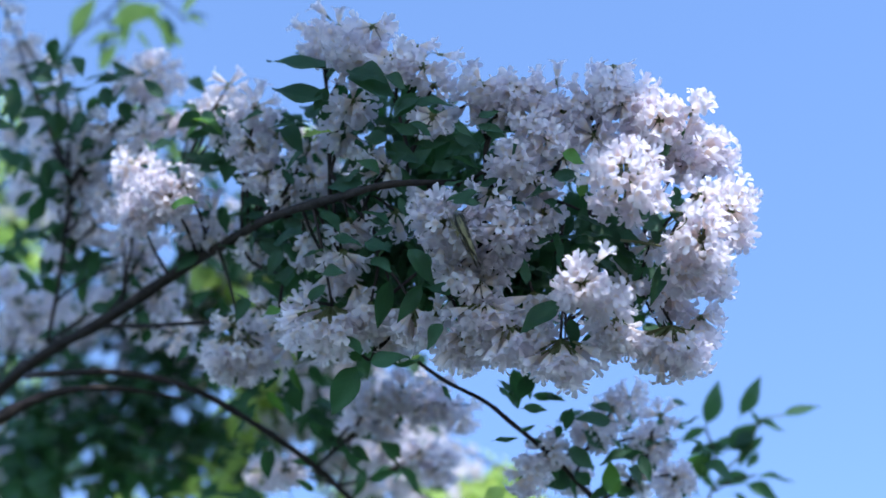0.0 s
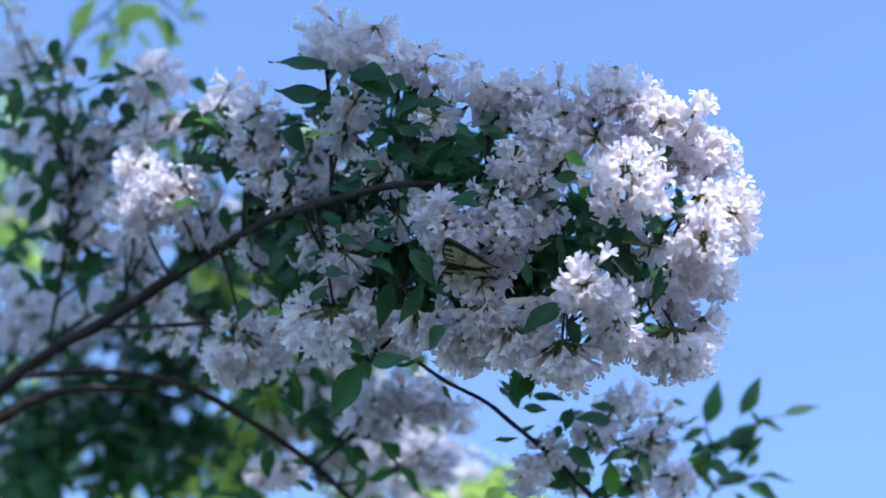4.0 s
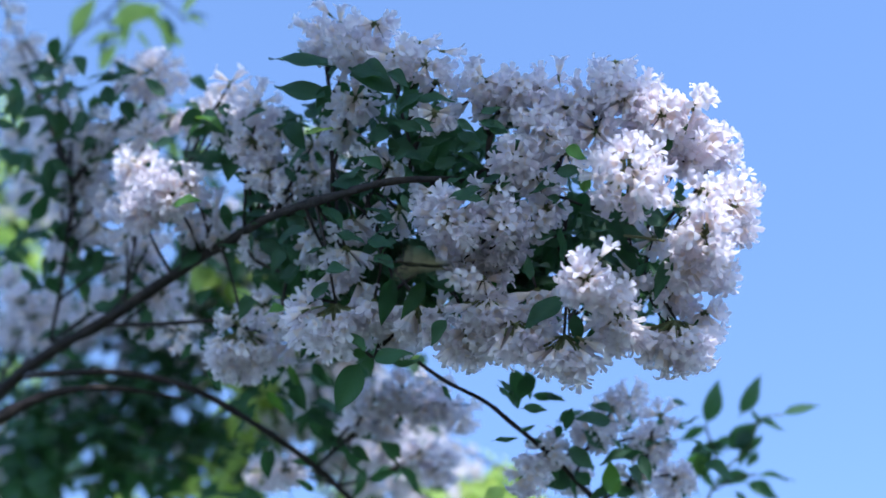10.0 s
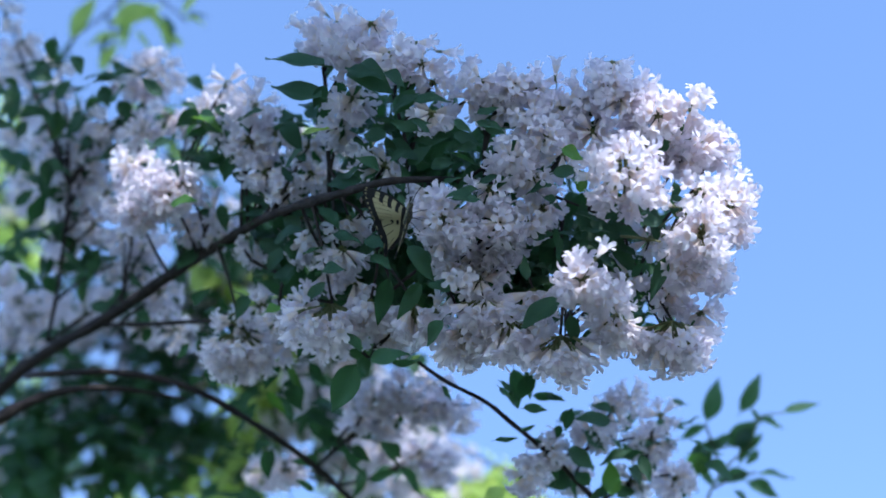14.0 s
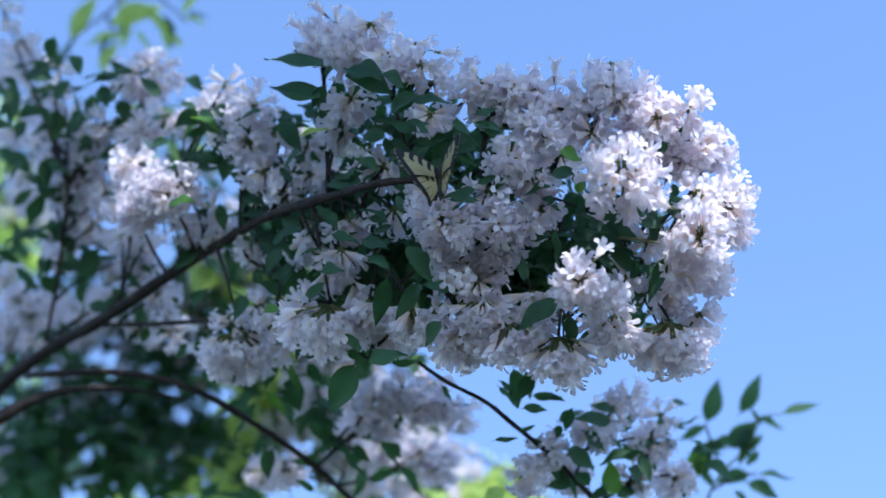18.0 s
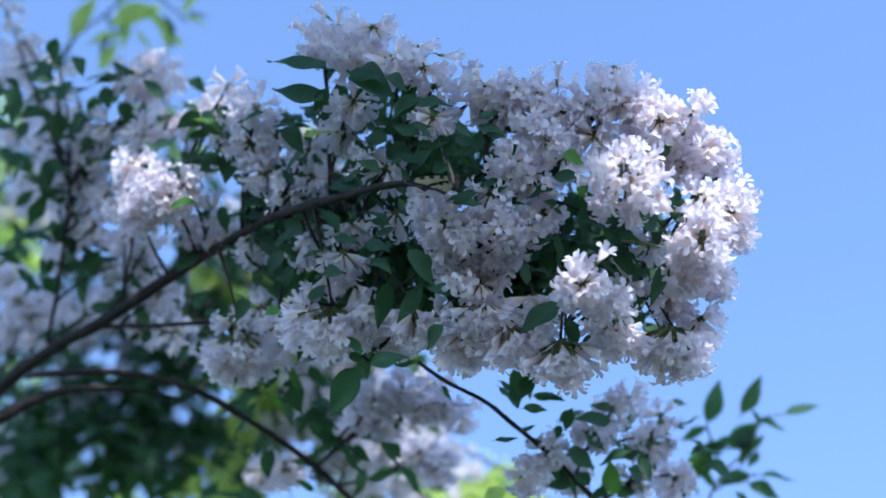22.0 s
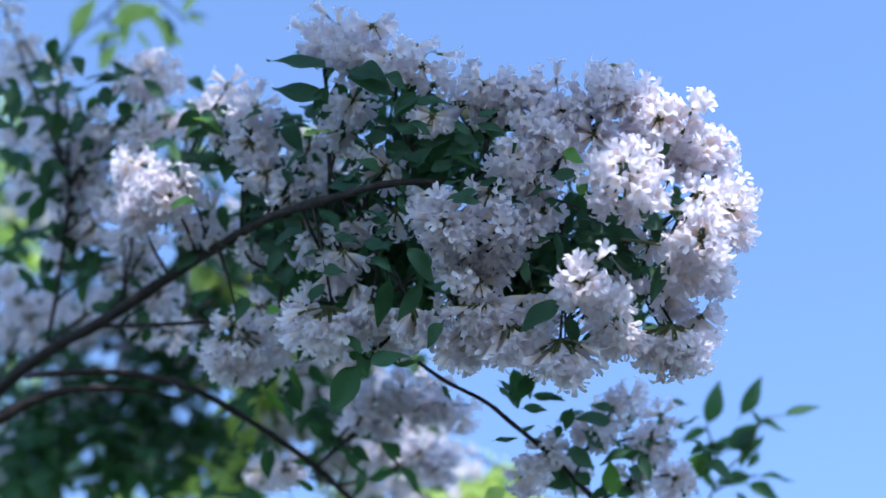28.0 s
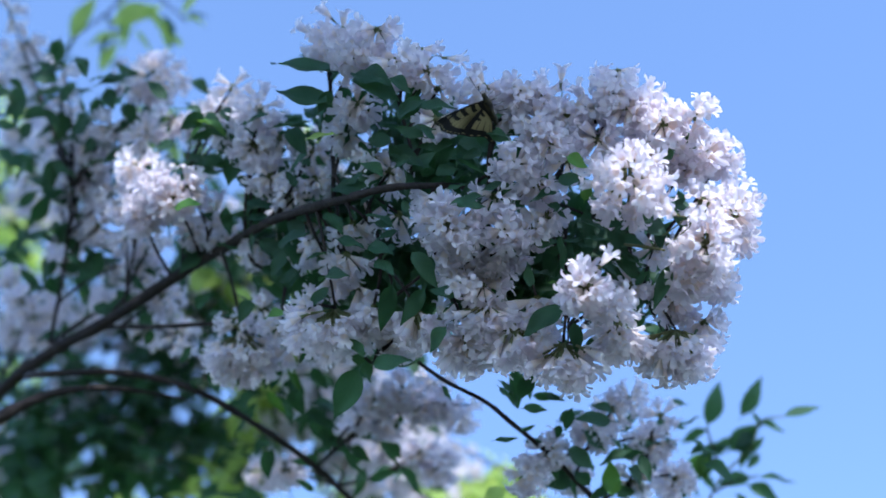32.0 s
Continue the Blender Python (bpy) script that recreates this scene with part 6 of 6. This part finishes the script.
    walk(LEFT_WING, [
        (0, hinge(0)), (0.3, hinge(-0)), (0.6, hinge(31)), (0.967, hinge(44)), (1.033, hinge(92)), (1.3, hinge(60)),
        (1.6, hinge(49)), (2, hinge(57)), (2.3, hinge(37)), (2.6, hinge(29)), (3, hinge(31)), (3.3, hinge(24)),
        (3.5, hinge(-0)), (5.5, hinge(-0)), (5.7, hinge(0)), (6, hinge(0)), (6.3, hinge(0)), (6.567, hinge(19)), (6.633, hinge(67)),
        (6.967, hinge(-24)), (7.033, hinge(24)), (7.3, hinge(32)), (7.567, hinge(16)), (7.633, hinge(64)), (8, hinge(12)),
        (8.3, hinge(37)), (8.567, hinge(-10)), (8.633, hinge(38)), (9, hinge(26)), (9.3, hinge(15)), (9.6, hinge(0)),
        (9.967, hinge(-24)), (10.033, hinge(24)), (10.267, hinge(-24)), (10.333, hinge(24)), (10.6, hinge(0)), (10.967, hinge(17)), (11.033, hinge(65)),
        (11.3, hinge(15)), (11.6, hinge(59)), (12, hinge(59)), (12.3, hinge(62)), (12.6, hinge(61)), (13, hinge(55)),
        (13.267, hinge(32)), (13.333, hinge(80)), (13.6, hinge(58)), (14, hinge(58)), (14.3, hinge(51)), (14.5, hinge(54)),
        (16.5, hinge(29)), (16.8, hinge(42)), (17, hinge(42)), (17.267, hinge(12)), (17.333, hinge(60)), (17.567, hinge(-24)), (17.633, hinge(24)),
        (18, hinge(48)), (18.3, hinge(45)), (18.6, hinge(45)), (19, hinge(45)), (19.3, hinge(42)), (19.6, hinge(23)),
        (19.967, hinge(27)), (20.033, hinge(75)), (20.3, hinge(48)), (20.6, hinge(50)), (21, hinge(50)), (21.3, hinge(49)),
        (21.6, hinge(62)), (22, hinge(52)), (22.3, hinge(51)), (22.6, hinge(50)), (22.967, hinge(17)), (23.033, hinge(65)),
        (23.467, hinge(15)), (23.533, hinge(63)), (24, hinge(24)), (24.3, hinge(15)), (24.6, hinge(19)), (25, hinge(19)),
        (25.3, hinge(-0)), (25.5, hinge(0)), (27.5, hinge(0)), (29, hinge(45)), (31.3, hinge(80)), (31.7, hinge(75)), (32, hinge(84)),
    ])
    walk(RIGHT_WING, [
        (0, hinge(-0)), (0.3, hinge(0)), (0.6, hinge(-31)), (0.967, hinge(-44)), (1.033, hinge(-92)), (1.3, hinge(-60)),
        (1.6, hinge(-49)), (2, hinge(-57)), (2.3, hinge(-37)), (2.6, hinge(-29)), (3, hinge(-31)), (3.3, hinge(-24)),
        (3.5, hinge(0)), (5.5, hinge(0)), (5.7, hinge(-0)), (6, hinge(-0)), (6.3, hinge(-0)), (6.567, hinge(-19)), (6.633, hinge(-67)),
        (6.967, hinge(24)), (7.033, hinge(-24)), (7.3, hinge(-32)), (7.567, hinge(-16)), (7.633, hinge(-64)), (8, hinge(-12)),
        (8.3, hinge(-37)), (8.567, hinge(10)), (8.633, hinge(-38)), (9, hinge(-26)), (9.3, hinge(-15)), (9.6, hinge(-0)),
        (9.967, hinge(24)), (10.033, hinge(-24)), (10.267, hinge(24)), (10.333, hinge(-24)), (10.6, hinge(-0)),
        (10.967, hinge(-17)), (11.033, hinge(-65)), (11.3, hinge(-15)), (11.6, hinge(-59)), (12, hinge(-59)), (12.3, hinge(-62)),
        (12.6, hinge(-61)), (13, hinge(-55)), (13.267, hinge(-32)), (13.333, hinge(-80)), (13.6, hinge(-58)), (14, hinge(-58)),
        (14.3, hinge(-51)), (14.5, hinge(-54)), (16.5, hinge(-29)), (16.8, hinge(-42)), (17, hinge(-42)), (17.267, hinge(-12)), (17.333, hinge(-60)),
        (17.567, hinge(24)), (17.633, hinge(-24)), (18, hinge(-48)), (18.3, hinge(-45)), (18.6, hinge(-45)), (19, hinge(-45)),
        (19.3, hinge(-42)), (19.6, hinge(-23)), (19.967, hinge(-27)), (20.033, hinge(-75)), (20.3, hinge(-48)), (20.6, hinge(-50)),
        (21, hinge(-50)), (21.3, hinge(-49)), (21.6, hinge(-62)), (22, hinge(-52)), (22.3, hinge(-51)), (22.6, hinge(-50)),
        (22.967, hinge(-17)), (23.033, hinge(-65)), (23.467, hinge(-15)), (23.533, hinge(-63)), (24, hinge(-24)),
        (24.3, hinge(-15)), (24.6, hinge(-19)), (25, hinge(-19)), (25.3, hinge(0)), (25.5, hinge(-0)), (27.5, hinge(0)),
        (29, hinge(-45)), (31.3, hinge(-80)), (31.7, hinge(-75)), (32, hinge(-84)),
    ])
    # the bee
    walk(BEE, [
        (0, pose(0.233, 1.135, 2.695, 0, 0, -90)),
        (19.8, pose(0.243, 1.133, 2.683, 0, 0, -90)),
        (19.9, pose(0.253, 1.093, 2.638, 0, 0, -95)),
        (20, pose(0.279, 1.087, 2.614, 0, 0, 60)),
        (20.1, pose(0.275, 1.089, 2.612, 0, 0, 85)),
        (20.2, pose(0.261, 1.085, 2.616, 0, 0, 80)),
        (20.3, pose(0.245, 1.089, 2.627, 0, 0, 70)),
        (20.4, pose(0.240, 1.090, 2.626, 0, 0, 140)),
        (20.5, pose(0.253, 1.114, 2.644, 0, 0, 160)),
        (20.7, pose(0.249, 1.154, 2.674, 0, 0, 90)),
        (32, pose(0.245, 1.152, 2.676, 0, 0, 90)),
    ])


motions()
